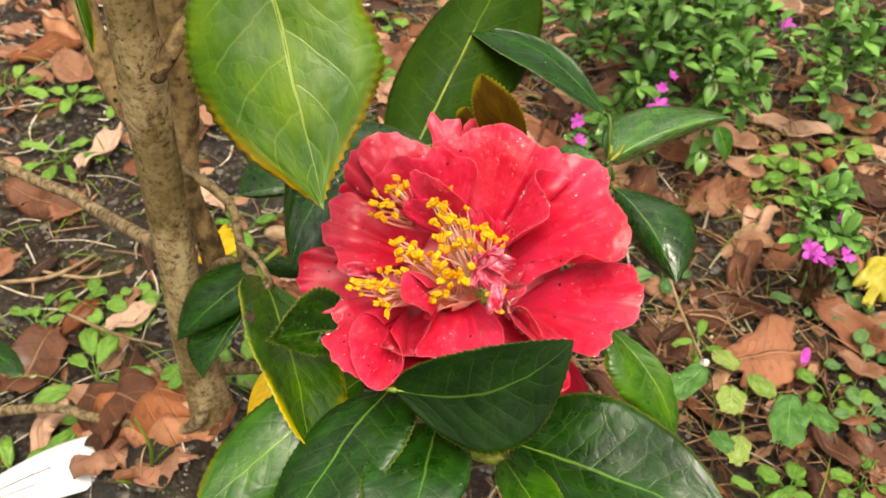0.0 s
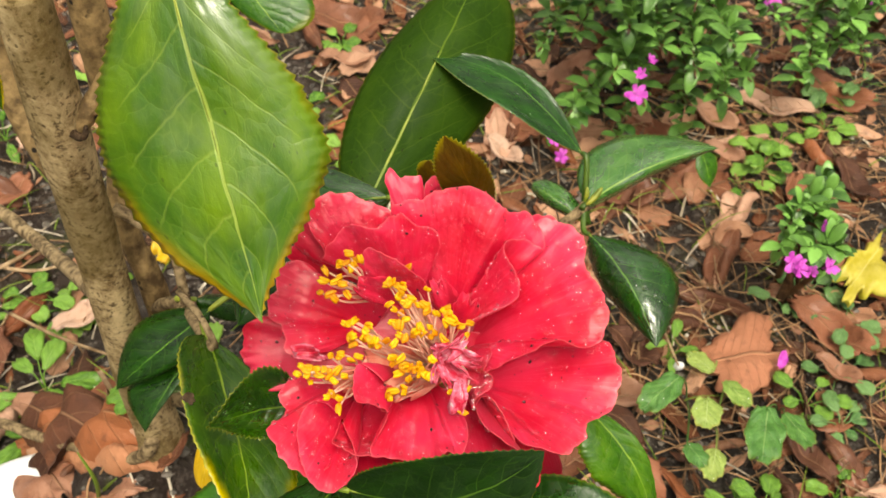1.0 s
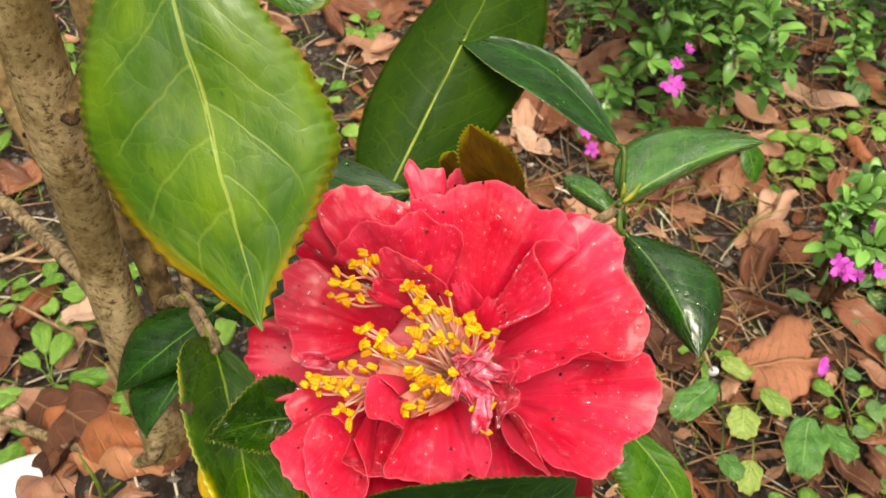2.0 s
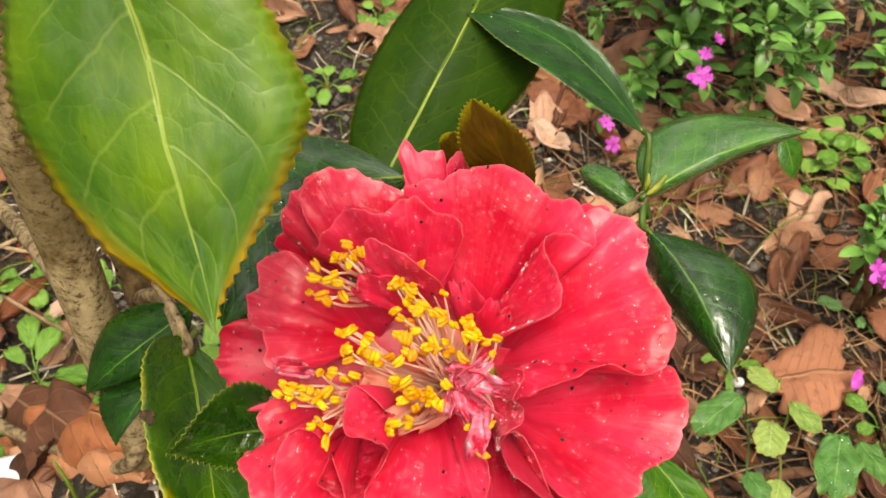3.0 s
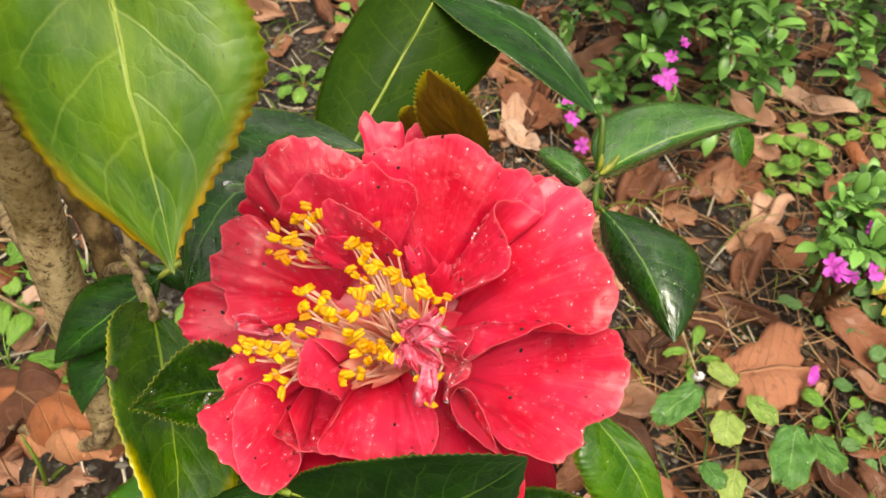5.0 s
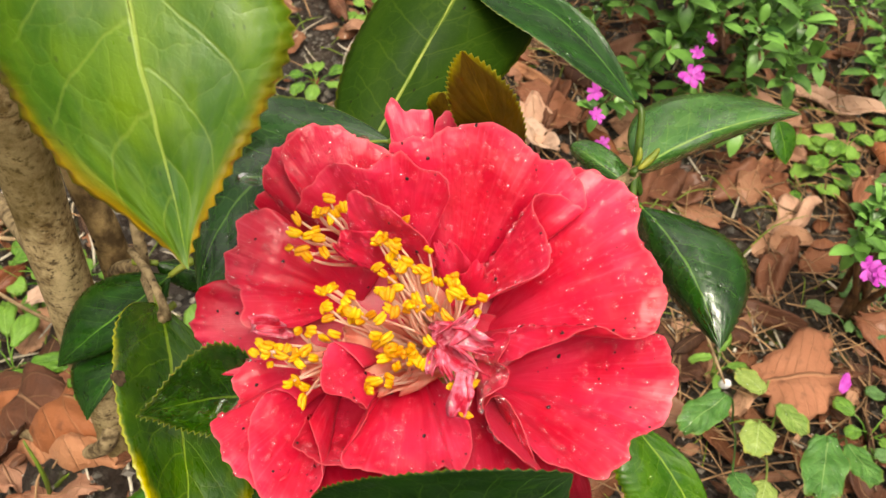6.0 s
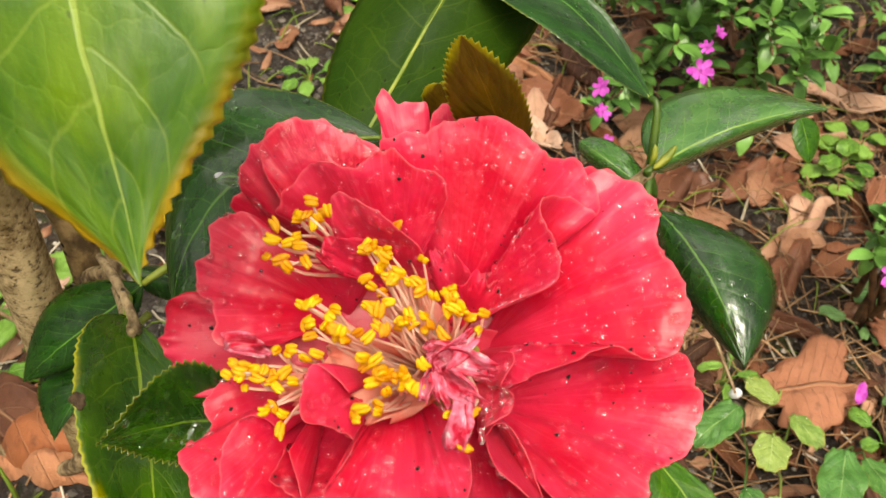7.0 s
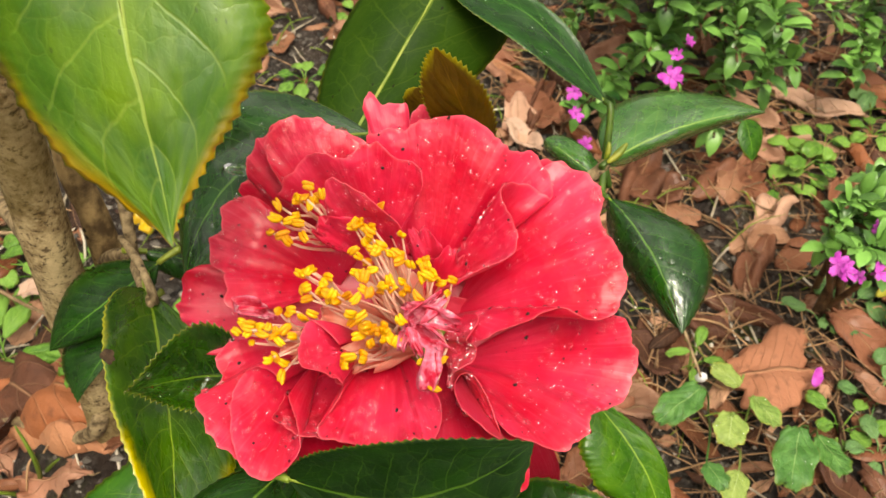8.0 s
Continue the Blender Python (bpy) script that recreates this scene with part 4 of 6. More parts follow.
lobe((0.0365, 0.2738, 0.2563), ((0.0498, 0.2925, 0.2838), (0.0540, 0.2939, 0.2864), (0.0579, 0.2936, 0.2862), (0.0616, 0.2913, 0.2854), (0.0638, 0.2868, 0.2828)), 0.001, wet=False)
petal((0.0009, 0.2674, 0.2558), (-0.0344, 0.2649, 0.2534), (-0.0264, 0.2723, 0.2627), (-0.0215, 0.2544, 0.2507), 0.66, 0.43, 0.002, 0.001, (0.0018, 6, 2.0), (0.05, 6, 1.3))
lobe((-0.0016, 0.2801, 0.2671), ((-0.0129, 0.2818, 0.2726), (-0.0198, 0.2838, 0.2756), (-0.0206, 0.2857, 0.2787), (-0.0155, 0.2867, 0.2810), (-0.0101, 0.2851, 0.2796)), 0.0, wet=False)
lobe((0.0055, 0.2801, 0.2658), ((-0.0144, 0.2842, 0.2761), (-0.0189, 0.2866, 0.2808), (-0.0189, 0.2897, 0.2850), (-0.0151, 0.2922, 0.2899), (-0.0098, 0.2944, 0.2932), (-0.0038, 0.2944, 0.2946), (0.0032, 0.2923, 0.2928), (0.0105, 0.2908, 0.2901), (0.0162, 0.2887, 0.2843)), 0.005, (0.0005, 7, 1.0))
lobe((0.0060, 0.2782, 0.2675), ((-0.0083, 0.2775, 0.2842), (-0.0096, 0.2795, 0.2874), (-0.0132, 0.2848, 0.2893), (-0.0141, 0.2899, 0.2912), (-0.0094, 0.2930, 0.2941), (-0.0036, 0.2933, 0.2952), (0.0034, 0.2912, 0.2934), (0.0103, 0.2898, 0.2906)), 0.003, (0.0003, 7, 2.0))
lobe((0.0346, 0.2554, 0.2519), ((0.0584, 0.2640, 0.2651), (0.0721, 0.2607, 0.2689), (0.0762, 0.2537, 0.2681), (0.0768, 0.2470, 0.2674), (0.0733, 0.2382, 0.2649), (0.0660, 0.2333, 0.2658), (0.0650, 0.2284, 0.2655), (0.0600, 0.2241, 0.2656), (0.0541, 0.2246, 0.2661), (0.0468, 0.2275, 0.2660), (0.0411, 0.2377, 0.2643)), 0.003, (0.0004, 9, 0.5))
lobe((0.0332, 0.2643, 0.2585), ((0.0494, 0.2860, 0.2861), (0.0552, 0.2886, 0.2897), (0.0638, 0.2852, 0.2907), (0.0673, 0.2787, 0.2889), (0.0674, 0.2698, 0.2864), (0.0708, 0.2649, 0.2861), (0.0723, 0.2577, 0.2837), (0.0698, 0.2514, 0.2807), (0.0642, 0.2486, 0.2808), (0.0581, 0.2501, 0.2821), (0.0510, 0.2479, 0.2801), (0.0432, 0.2471, 0.2754), (0.0382, 0.2484, 0.2685)), 0.0045, (0.0005, 9, 1.4))
# the top petal, its right lobe folded back behind the front one
lobe((0.0286, 0.2696, 0.2605), ((0.0110, 0.2849, 0.2875), (0.0114, 0.2887, 0.2950), (0.0190, 0.2890, 0.2979), (0.0237, 0.2909, 0.2997), (0.0343, 0.2907, 0.3009), (0.0423, 0.2866, 0.2986), (0.0450, 0.2855, 0.2963), (0.0505, 0.2866, 0.2946), (0.0549, 0.2816, 0.2902), (0.0549, 0.2776, 0.2893), (0.0480, 0.2781, 0.2924), (0.0430, 0.2747, 0.2940), (0.0450, 0.2677, 0.2925), (0.0467, 0.2620, 0.2907), (0.0448, 0.2587, 0.2884), (0.0385, 0.2575, 0.2847), (0.0341, 0.2581, 0.2785)), 0.002, (0.0004, 9, 0.6), ns=110)
lobe((0.0052, 0.2689, 0.2612), ((0.0104, 0.2693, 0.2728), (0.0016, 0.2714, 0.2759), (-0.0076, 0.2759, 0.2753), (-0.0142, 0.2788, 0.2806), (-0.0201, 0.2783, 0.2815), (-0.0234, 0.2756, 0.2804), (-0.0227, 0.2709, 0.2776), (-0.0258, 0.2692, 0.2760), (-0.0247, 0.2649, 0.2735), (-0.0201, 0.2600, 0.2732), (-0.0182, 0.2534, 0.2714), (-0.0136, 0.2528, 0.2708), (-0.0063, 0.2554, 0.2691)), 0.004, (0.0005, 9, 0.8))
lobe((0.0020, 0.2581, 0.2541), ((-0.0148, 0.2527, 0.2586), (-0.0198, 0.2511, 0.2598), (-0.0214, 0.2458, 0.2592), (-0.0196, 0.2408, 0.2587), (-0.0237, 0.2349, 0.2601), (-0.0219, 0.2312, 0.2595), (-0.0183, 0.2260, 0.2589), (-0.0119, 0.2215, 0.2576), (-0.0058, 0.2229, 0.2589)), 0.002, (0.0006, 8, 1.8))
lobe((0.0027, 0.2527, 0.2533), ((-0.0042, 0.2387, 0.2622), (-0.0095, 0.2403, 0.2663), (-0.0138, 0.2367, 0.2658), (-0.0144, 0.2296, 0.2634), (-0.0122, 0.2220, 0.2607), (-0.0070, 0.2165, 0.2585), (-0.0019, 0.2166, 0.2599), (0.0023, 0.2207, 0.2636), (0.0012, 0.2261, 0.2658), (-0.0021, 0.2329, 0.2665)), 0.003, (0.0005, 8, 0.2))
lobe((0.0096, 0.2535, 0.2541), ((-0.0031, 0.2357, 0.2623), (-0.0044, 0.2282, 0.2649), (-0.0018, 0.2249, 0.2661), (0.0030, 0.2229, 0.2670), (0.0066, 0.2229, 0.2670), (0.0128, 0.2259, 0.2657)), -0.003, (0.0004, 7, 1.2))
lobe((0.0330, 0.2568, 0.2545), ((0.0347, 0.2371, 0.2691), (0.0367, 0.2292, 0.2728), (0.0402, 0.2270, 0.2708), (0.0464, 0.2245, 0.2660), (0.0492, 0.2228, 0.2631), (0.0457, 0.2201, 0.2580), (0.0344, 0.2210, 0.2574), (0.0278, 0.2264, 0.2595)), 0.001, (0.0004, 7, 0.2))
lobe((0.0189, 0.2583, 0.2557), ((0.0079, 0.2368, 0.2687), (0.0105, 0.2322, 0.2713), (0.0069, 0.2260, 0.2698), (0.0066, 0.2231, 0.2672), (0.0139, 0.2216, 0.2672), (0.0223, 0.2212, 0.2655), (0.0269, 0.2235, 0.2676), (0.0305, 0.2231, 0.2659), (0.0327, 0.2279, 0.2689), (0.0304, 0.2369, 0.2689)), 0.004, (0.0007, 11, 1.0))
# inner, upright and folded petals
lobe((0.0161, 0.2739, 0.2684), ((-0.0090, 0.2772, 0.2833), (-0.0091, 0.2769, 0.2870), (-0.0042, 0.2795, 0.2934), (0.0002, 0.2795, 0.2974), (0.0063, 0.2786, 0.2966), (0.0128, 0.2809, 0.3000), (0.0180, 0.2787, 0.2981), (0.0235, 0.2779, 0.2961), (0.0249, 0.2757, 0.2928), (0.0218, 0.2721, 0.2842), (0.0206, 0.2717, 0.2785)), 0.002, (0.0006, 9, 0.5))
lobe((0.0193, 0.2687, 0.2704), ((0.0011, 0.2658, 0.2838), (0.0043, 0.2660, 0.2908), (0.0038, 0.2667, 0.2994), (0.0060, 0.2668, 0.3022), (0.0106, 0.2656, 0.3011), (0.0182, 0.2631, 0.2962), (0.0210, 0.2612, 0.2919), (0.0226, 0.2608, 0.2849)), 0.002, (0.0006, 8, 0.0))
petal((0.0180, 0.2679, 0.2724), (0.0010, 0.2642, 0.2877), (0.0067, 0.2624, 0.2835), (0.0102, 0.2669, 0.2889), 0.6, 0.42, 0.0, 0.001, (0.0014, 6, 1.0), (0.04, 6, 0.0))
petal((0.0291, 0.2705, 0.2640), (0.0240, 0.2734, 0.2800), (0.0226, 0.2688, 0.2759), (0.0300, 0.2715, 0.2756), 0.6, 0.42, 0.001, 0.001, (0.0018, 6, 0.7), (0.06, 6, 0.0))
petal((0.0279, 0.2670, 0.2636), (0.0347, 0.2678, 0.2778), (0.0274, 0.2667, 0.2767), (0.0358, 0.2654, 0.2729), 0.6, 0.42, 0.001, 0.001, (0.0018, 6, 1.7), (0.06, 6, 1.0))
lobe((0.0129, 0.2496, 0.2667), ((0.0115, 0.2313, 0.2758), (0.0073, 0.2303, 0.2803), (0.0029, 0.2301, 0.2828), (0.0013, 0.2331, 0.2841), (0.0028, 0.2392, 0.2842), (0.0046, 0.2406, 0.2841), (0.0092, 0.2376, 0.2801)), 0.002, (0.0005, 6, 0.8), nu=24, ns=40)
lobe((0.0314, 0.2564, 0.2595), ((0.0344, 0.2330, 0.2734), (0.0353, 0.2331, 0.2789), (0.0388, 0.2351, 0.2808), (0.0395, 0.2390, 0.2802), (0.0369, 0.2429, 0.2783), (0.0388, 0.2510, 0.2762), (0.0364, 0.2538, 0.2733)), 0.0, (0.0005, 6, 0.3), nu=24, ns=40)
lobe((0.0342, 0.2558, 0.2536), ((0.0349, 0.2373, 0.2666), (0.0361, 0.2385, 0.2703), (0.0391, 0.2388, 0.2706), (0.0423, 0.2358, 0.2693), (0.0453, 0.2296, 0.2664), (0.0467, 0.2268, 0.2640)), 0.001, (0.0004, 6, 1.3), nu=24, ns=40)

# striped half-petals among the stamens
for B, T, L, R, a in (
    ((0.0228, 0.2469, 0.2778), (0.0292, 0.2411, 0.2935), (0.0257, 0.2430, 0.2890), (0.0292, 0.2400, 0.2893), 0.001),
    ((0.0245, 0.2498, 0.2804), (0.0337, 0.2364, 0.2908), (0.0314, 0.2402, 0.2925), (0.0296, 0.2384, 0.2882), 0.002),
    ((0.0250, 0.2480, 0.2804), (0.0318, 0.2330, 0.2880), (0.0300, 0.2372, 0.2882), (0.0276, 0.2356, 0.2856), 0.001),
    ((0.0253, 0.2470, 0.2779), (0.0228, 0.2345, 0.2837), (0.0248, 0.2364, 0.2849), (0.0226, 0.2388, 0.2839), 0.001),
    ((0.0250, 0.2460, 0.2800), (0.0262, 0.2335, 0.2846), (0.0272, 0.2370, 0.2858), (0.0250, 0.2372, 0.2846), 0.002),
    ((0.0258, 0.2430, 0.2830), (0.0304, 0.2270, 0.2825), (0.0272, 0.2326, 0.2852), (0.0292, 0.2332, 0.2843), 0.003),
    ((-0.0084, 0.2548, 0.2659), (-0.0165, 0.2515, 0.2736), (-0.0132, 0.2550, 0.2728), (-0.0133, 0.2511, 0.2706), 0.001),
):
    petal(B, T, L, R, 0.58, 0.42, a, 0.002, (0.0014, 5, a * 900), (0.09, 6, a * 500), crumple=(0.0036, 260.0), mat=PETALOID, name="petaloid", label="crumpled pink and white striped petaloid", nu=24, nv=18, wet=False)

# stamens: bundles of filaments, each with a yellow anther
rs = random.Random(11)


def between(a, b, x):
    return np.asarray(a) * (1 - x) + np.asarray(b) * x


def stamen(root, head, tilt):
    """A bowed filament with a split anther: two slim lobes that part at one end."""
    root, head = np.asarray(root), np.asarray(head)
    mid = between(root, head, 0.55) + FACE * rs.uniform(0.0005, 0.0030) + np.array([rs.uniform(-1, 1) for _ in range(3)]) * 0.0016
    tv, tf = tube([root, mid, head], [0.00042, 0.00034, 0.00024], 6, 0, 60, 4)
    way = unit(unit(head - mid) * 0.25 + np.array(tilt))
    over = unit(np.cross(way, FACE) + 0.4 * np.array([rs.uniform(-1, 1) for _ in range(3)]))
    length, wide, bent, part_way = rs.uniform(0.0013, 0.0019), rs.uniform(0.00062, 0.00082), rs.uniform(-0.25, 0.25), rs.uniform(-0.05, 0.14)
    lobes = [blob(head + over * sg * wide * 0.56, way + over * sg * part_way, wide, wide * 0.8, length * rs.uniform(0.88, 1.0), 7, 8, bent, 0.45, FACE) for sg in (1, -1)]
    lobes = [(a + np.array([[rs.uniform(-1, 1) for _ in range(3)] for _ in a]) * wide * 0.10, b, 1) for a, b in lobes]
    vs, fs, pk = joined([(tv, tf, 0)] + lobes)
    part("stamen", mesh_of("stamen", vs, fs, [FILAMENT, ANTHER], None, pk), flower)


# each bundle: root, its spread, first and last of the anthers' row, their spread, count
for root, rsp, a, b, sp, count in (
    ((0.0048, 0.2726, 0.2764), 0.0022, (-0.0073, 0.2660, 0.2906), (0.0032, 0.2679, 0.2938), 0.0022, 17),
    ((0.0047, 0.2711, 0.2752), 0.0020, (-0.0065, 0.2622, 0.2886), (-0.0006, 0.2605, 0.2872), 0.0016, 4),
    ((0.0249, 0.2578, 0.2661), 0.0030, (0.0099, 0.2605, 0.2912), (0.0153, 0.2610, 0.2930), 0.0022, 11),
    ((0.0249, 0.2578, 0.2661), 0.0030, (0.0126, 0.2557, 0.2897), (0.0206, 0.2570, 0.2909), 0.0024, 20),
    ((0.0257, 0.2556, 0.2668), 0.0030, (0.0240, 0.2531, 0.2900), (0.0322, 0.2501, 0.2887), 0.0024, 17),
    ((0.0258, 0.2546, 0.2659), 0.0030, (0.0113, 0.2498, 0.2870), (0.0243, 0.2486, 0.2887), 0.0024, 22),
    ((0.0205, 0.2546, 0.2632), 0.0030, (-0.0013, 0.2532, 0.2806), (0.0082, 0.2492, 0.2824), 0.0024, 17),
    ((0.0193, 0.2523, 0.2638), 0.0028, (0.0002, 0.2572, 0.2829), (0.0022, 0.2564, 0.2821), 0.0012, 3),
    ((0.0195, 0.2501, 0.2645), 0.0026, (0.0127, 0.2403, 0.2853), (0.0215, 0.2383, 0.2849), 0.0026, 22),
    ((0.0184, 0.2479, 0.2652), 0.0026, (0.0113, 0.2347, 0.2816), (0.0148, 0.2330, 0.2814), 0.0018, 7),
    ((0.0022, 0.2503, 0.2646), 0.0024, (-0.0147, 0.2464, 0.2744), (-0.0035, 0.2411, 0.2764), 0.0024, 17),
    ((0.0022, 0.2503, 0.2646), 0.0024, (-0.0053, 0.2489, 0.2768), (0.0021, 0.2463, 0.2785), 0.0016, 6),
    ((0.0024, 0.2486, 0.2658), 0.0020, (-0.0056, 0.2374, 0.2745), (-0.0020, 0.2343, 0.2744), 0.0014, 4),
    ((0.0306, 0.2478, 0.2733), 0.0015, (0.0322, 0.2326, 0.2838), (0.0266, 0.2315, 0.2828), 0.0010, 3),
    ((0.0303, 0.2366, 0.2780), 0.0008, (0.0310, 0.2264, 0.2823), (0.0311, 0.2261, 0.2820), 0.0006, 1),
):
    few = math.ceil(count * 0.8)
    for i in range(few):
        x = (i + 0.5) / few
        jit = lambda k: np.array([rs.gauss(0, 0.5) * k for _ in range(3)])  # noqa: E731
        stamen(np.asarray(root) + jit(rsp), between(a, b, x) + jit(sp * 1.35), (rs.uniform(-1.2, 1.2), rs.uniform(-0.9, 0.9), rs.uniform(-0.9, 0.9)))
# the fused foot of the stamens
for B, T, L, R in (
    ((0.0266, 0.2582, 0.2543), (0.0040, 0.2494, 0.2746), (0.0124, 0.2560, 0.2724), (0.0107, 0.2459, 0.2661)),
    ((0.0272, 0.2592, 0.2553), (0.0173, 0.2593, 0.2822), (0.0156, 0.2563, 0.2755), (0.0260, 0.2578, 0.2768)),
    ((0.0260, 0.2565, 0.2542), (0.0122, 0.2389, 0.2706), (0.0135, 0.2448, 0.2732), (0.0202, 0.2416, 0.2676)),
    ((0.0066, 0.2555, 0.2558), (-0.0048, 0.2454, 0.2683), (-0.0001, 0.2493, 0.2691), (0.0005, 0.2438, 0.2655)),
):
    v, f, uv, _, _ = sheet(B, T, L, R, 0.6, 0.4, 0.002, 0.003, (0.0012, 9, 0.0), (0.06, 11, 0.0), (0, 0), (0.001, 200.0), 0, 0, 0.0008, 24, 20)
    part("filament_sheath", mesh_of("filament_sheath", v, f, SHEATH, uv), flower, "salmon-pink fused stamen base")


# ---- rain drops and specks on petals and leaves ----
def beads(surfaces, count, low, high, flat, seed, margin=0.25, rings=5, sides=9, sunk=0.15, uneven=0.0, skew=2.2):
    r = random.Random(seed)
    pieces = []
    cells, weights = [], []
    for k, (P, N) in enumerate(surfaces):
        size = np.linalg.norm(np.cross(P[1:, :-1] - P[:-1, :-1], P[:-1, 1:] - P[:-1, :-1]), axis=-1)
        for i in range(int(P.shape[0] * margin), P.shape[0] - 2):
            for j in range(1, P.shape[1] - 2):
                cells.append((k, i, j))
                weights.append(size[i, j])
    for k, i, j in r.choices(cells, weights, k=count):
        P, N = surfaces[k]
        a, b = r.random(), r.random()
        p = P[i, j] * (1 - a) * (1 - b) + P[i + 1, j] * a * (1 - b) + P[i, j + 1] * (1 - a) * b + P[i + 1, j + 1] * a * b
        n = N[i, j]
        s = low * (high / low) ** (r.random() ** skew)
        bv, bf = blob(p + n * s * flat * sunk, n, s * r.uniform(0.85, 1.15), s * r.uniform(0.85, 1.2), s * flat, rings, sides)
        if uneven:
            bv = bv + np.array([[r.uniform(-1, 1) for _ in range(3)] for _ in bv]) * s * uneven
        pieces.append((bv, bf))
    return joined(pieces)


for count, low, high, flat, seed, rings, sides, label in ((1900, 0.00034, 0.00092, 0.78, 21, 7, 12, "clear rain drops beaded on the red petals"), (60, 0.0008, 0.0015, 0.5, 23, 10, 16, "larger clear rain drops on the red petals")):
    v, f, _ = beads(petal_grids, count, low, high, flat, seed, 0.3, rings, sides, 0.3, 0.0, 1.5)
    thing("rain_drops", mesh_of("rain_drops", v, f, WATER), label, "water drops", kind="stuff").visible_shadow = False
v, f, _ = beads(wet_leaves, 130, 0.0003, 0.0011, 0.6, 25, 0.1, 6, 10, 0.3)
thing("leaf_drops", mesh_of("leaf_drops", v, f, WATER), "clear water drops on the wet green leaves", "water drops", kind="stuff").visible_shadow = False
v, f, _ = beads(petal_grids, 330, 0.00012, 0.00046, 0.6, 22, 0.2, 4, 6, 0.3, 0.35, 3.0)
thing("soil_specks", mesh_of("soil_specks", v, f, SPECK), "dark specks of splashed soil on the petals", "specks", kind="stuff")
v, f = blob((-0.0265, 0.3038, 0.2660), unit(np.array((-0.6, -0.2, 0.4))), 0.0022, 0.0016, 0.0036, 10, 14, 0.15)
thing("water_drop", mesh_of("water_drop", v, f, WATER), "large water drop lying on a dark leaf", "water drop")


# ---- ground ----
def lie(x, y):
    """Height of the soil."""
    d2 = (x + 0.106) ** 2 + (y - 0.332) ** 2
    h = 0.090 * math.exp(-d2 / (2 * 0.048**2))
    h += 0.010 * noise.noise(Vector((x * 5, y * 5, 0.3))) + 0.004 * noise.noise(Vector((x * 19, y * 19, 1.7)))
    near = 1.0 if abs(x) < 1.2 and -0.5 < y < 2.0 else 0.0
    return h + near * (0.0026 * noise.noise(Vector((x * 70, y * 70, 4.0))) + 0.0020 * noise.noise(Vector((x * 170, y * 170, 9.0))))


def axis_steps(a, b, fine, far):
    inner = list(np.arange(a, b + 1e-6, fine))
    grow, x, s = [], 0.0, fine
    while x < far:
        s *= 1.35
        x += s
        grow.append(x)
    return [a - g for g in reversed(grow)] + inner + [b + g for g in grow]


xs, ys = axis_steps(-0.50, 0.62, 0.0048, 60.0), axis_steps(0.24, 1.20, 0.0048, 60.0)
verts = [(x, y, lie(x, y)) for y in ys for x in xs]
w = len(xs)
faces = [(j * w + i, j * w + i + 1, (j + 1) * w + i + 1, (j + 1) * w + i) for j in range(len(ys) - 1) for i in range(w - 1)]
thing("ground", mesh_of("ground", verts, faces, SOIL), "damp dark soil strewn with litter", "ground", kind="structure")


def put_on(x, y, lift=0.0):
    return np.array((x, y, lie(x, y) + lift))


# crumbs of soil, needles and straw
rl = random.Random(5)
ico = [(0, 0, 1), (0.9, 0, 0.1), (0.28, 0.85, 0.2), (-0.72, 0.53, 0.1), (-0.72, -0.53, 0.2), (0.28, -0.85, 0.1), (0, 0, -0.7)]
ico_f = [(0, 1, 2), (0, 2, 3), (0, 3, 4), (0, 4, 5), (0, 5, 1), (6, 2, 1), (6, 3, 2), (6, 4, 3), (6, 5, 4), (6, 1, 5)]
pieces = []
for _ in range(24000):
    x, y = 0.55 - 1.01 * rl.random() ** 0.75, rl.uniform(0.26, 1.05)
    s = 0.0005 * (7.0 ** (rl.random() ** 1.8))
    c = put_on(x, y, s * 0.3)
    pieces.append((np.array([(c[0] + a * s * rl.uniform(0.7, 1.4), c[1] + b * s * rl.uniform(0.7, 1.4), c[2] + d * s * rl.uniform(0.5, 1.2)) for a, b, d in ico]), ico_f))
v, f, _ = joined(pieces)
crumbs = mesh_of("soil_crumbs", v, f, CRUMB)
crumbs.polygons.foreach_set("use_smooth", np.zeros(len(crumbs.polygons), bool))
thing("soil_crumbs", crumbs, "loose dark crumbs of damp soil", "soil", kind="stuff")
pieces = []
for _ in range(1400):
    x, y = rl.uniform(-0.46, 0.40), rl.uniform(0.28, 1.0)
    s = 0.0006 * (4.0 ** (rl.random() ** 2))
    c = put_on(x, y, s * 0.5)
    pieces.append((np.array([(c[0] + a * s * rl.uniform(0.6, 1.5), c[1] + b * s * rl.uniform(0.6, 1.5), c[2] + d * s) for a, b, d in ico]), ico_f))
v, f, _ = joined(pieces)
thing("pale_grit", mesh_of("pale_grit", v, f, GRIT), "scattered pale grains of grit on the soil", "grit", kind="stuff")


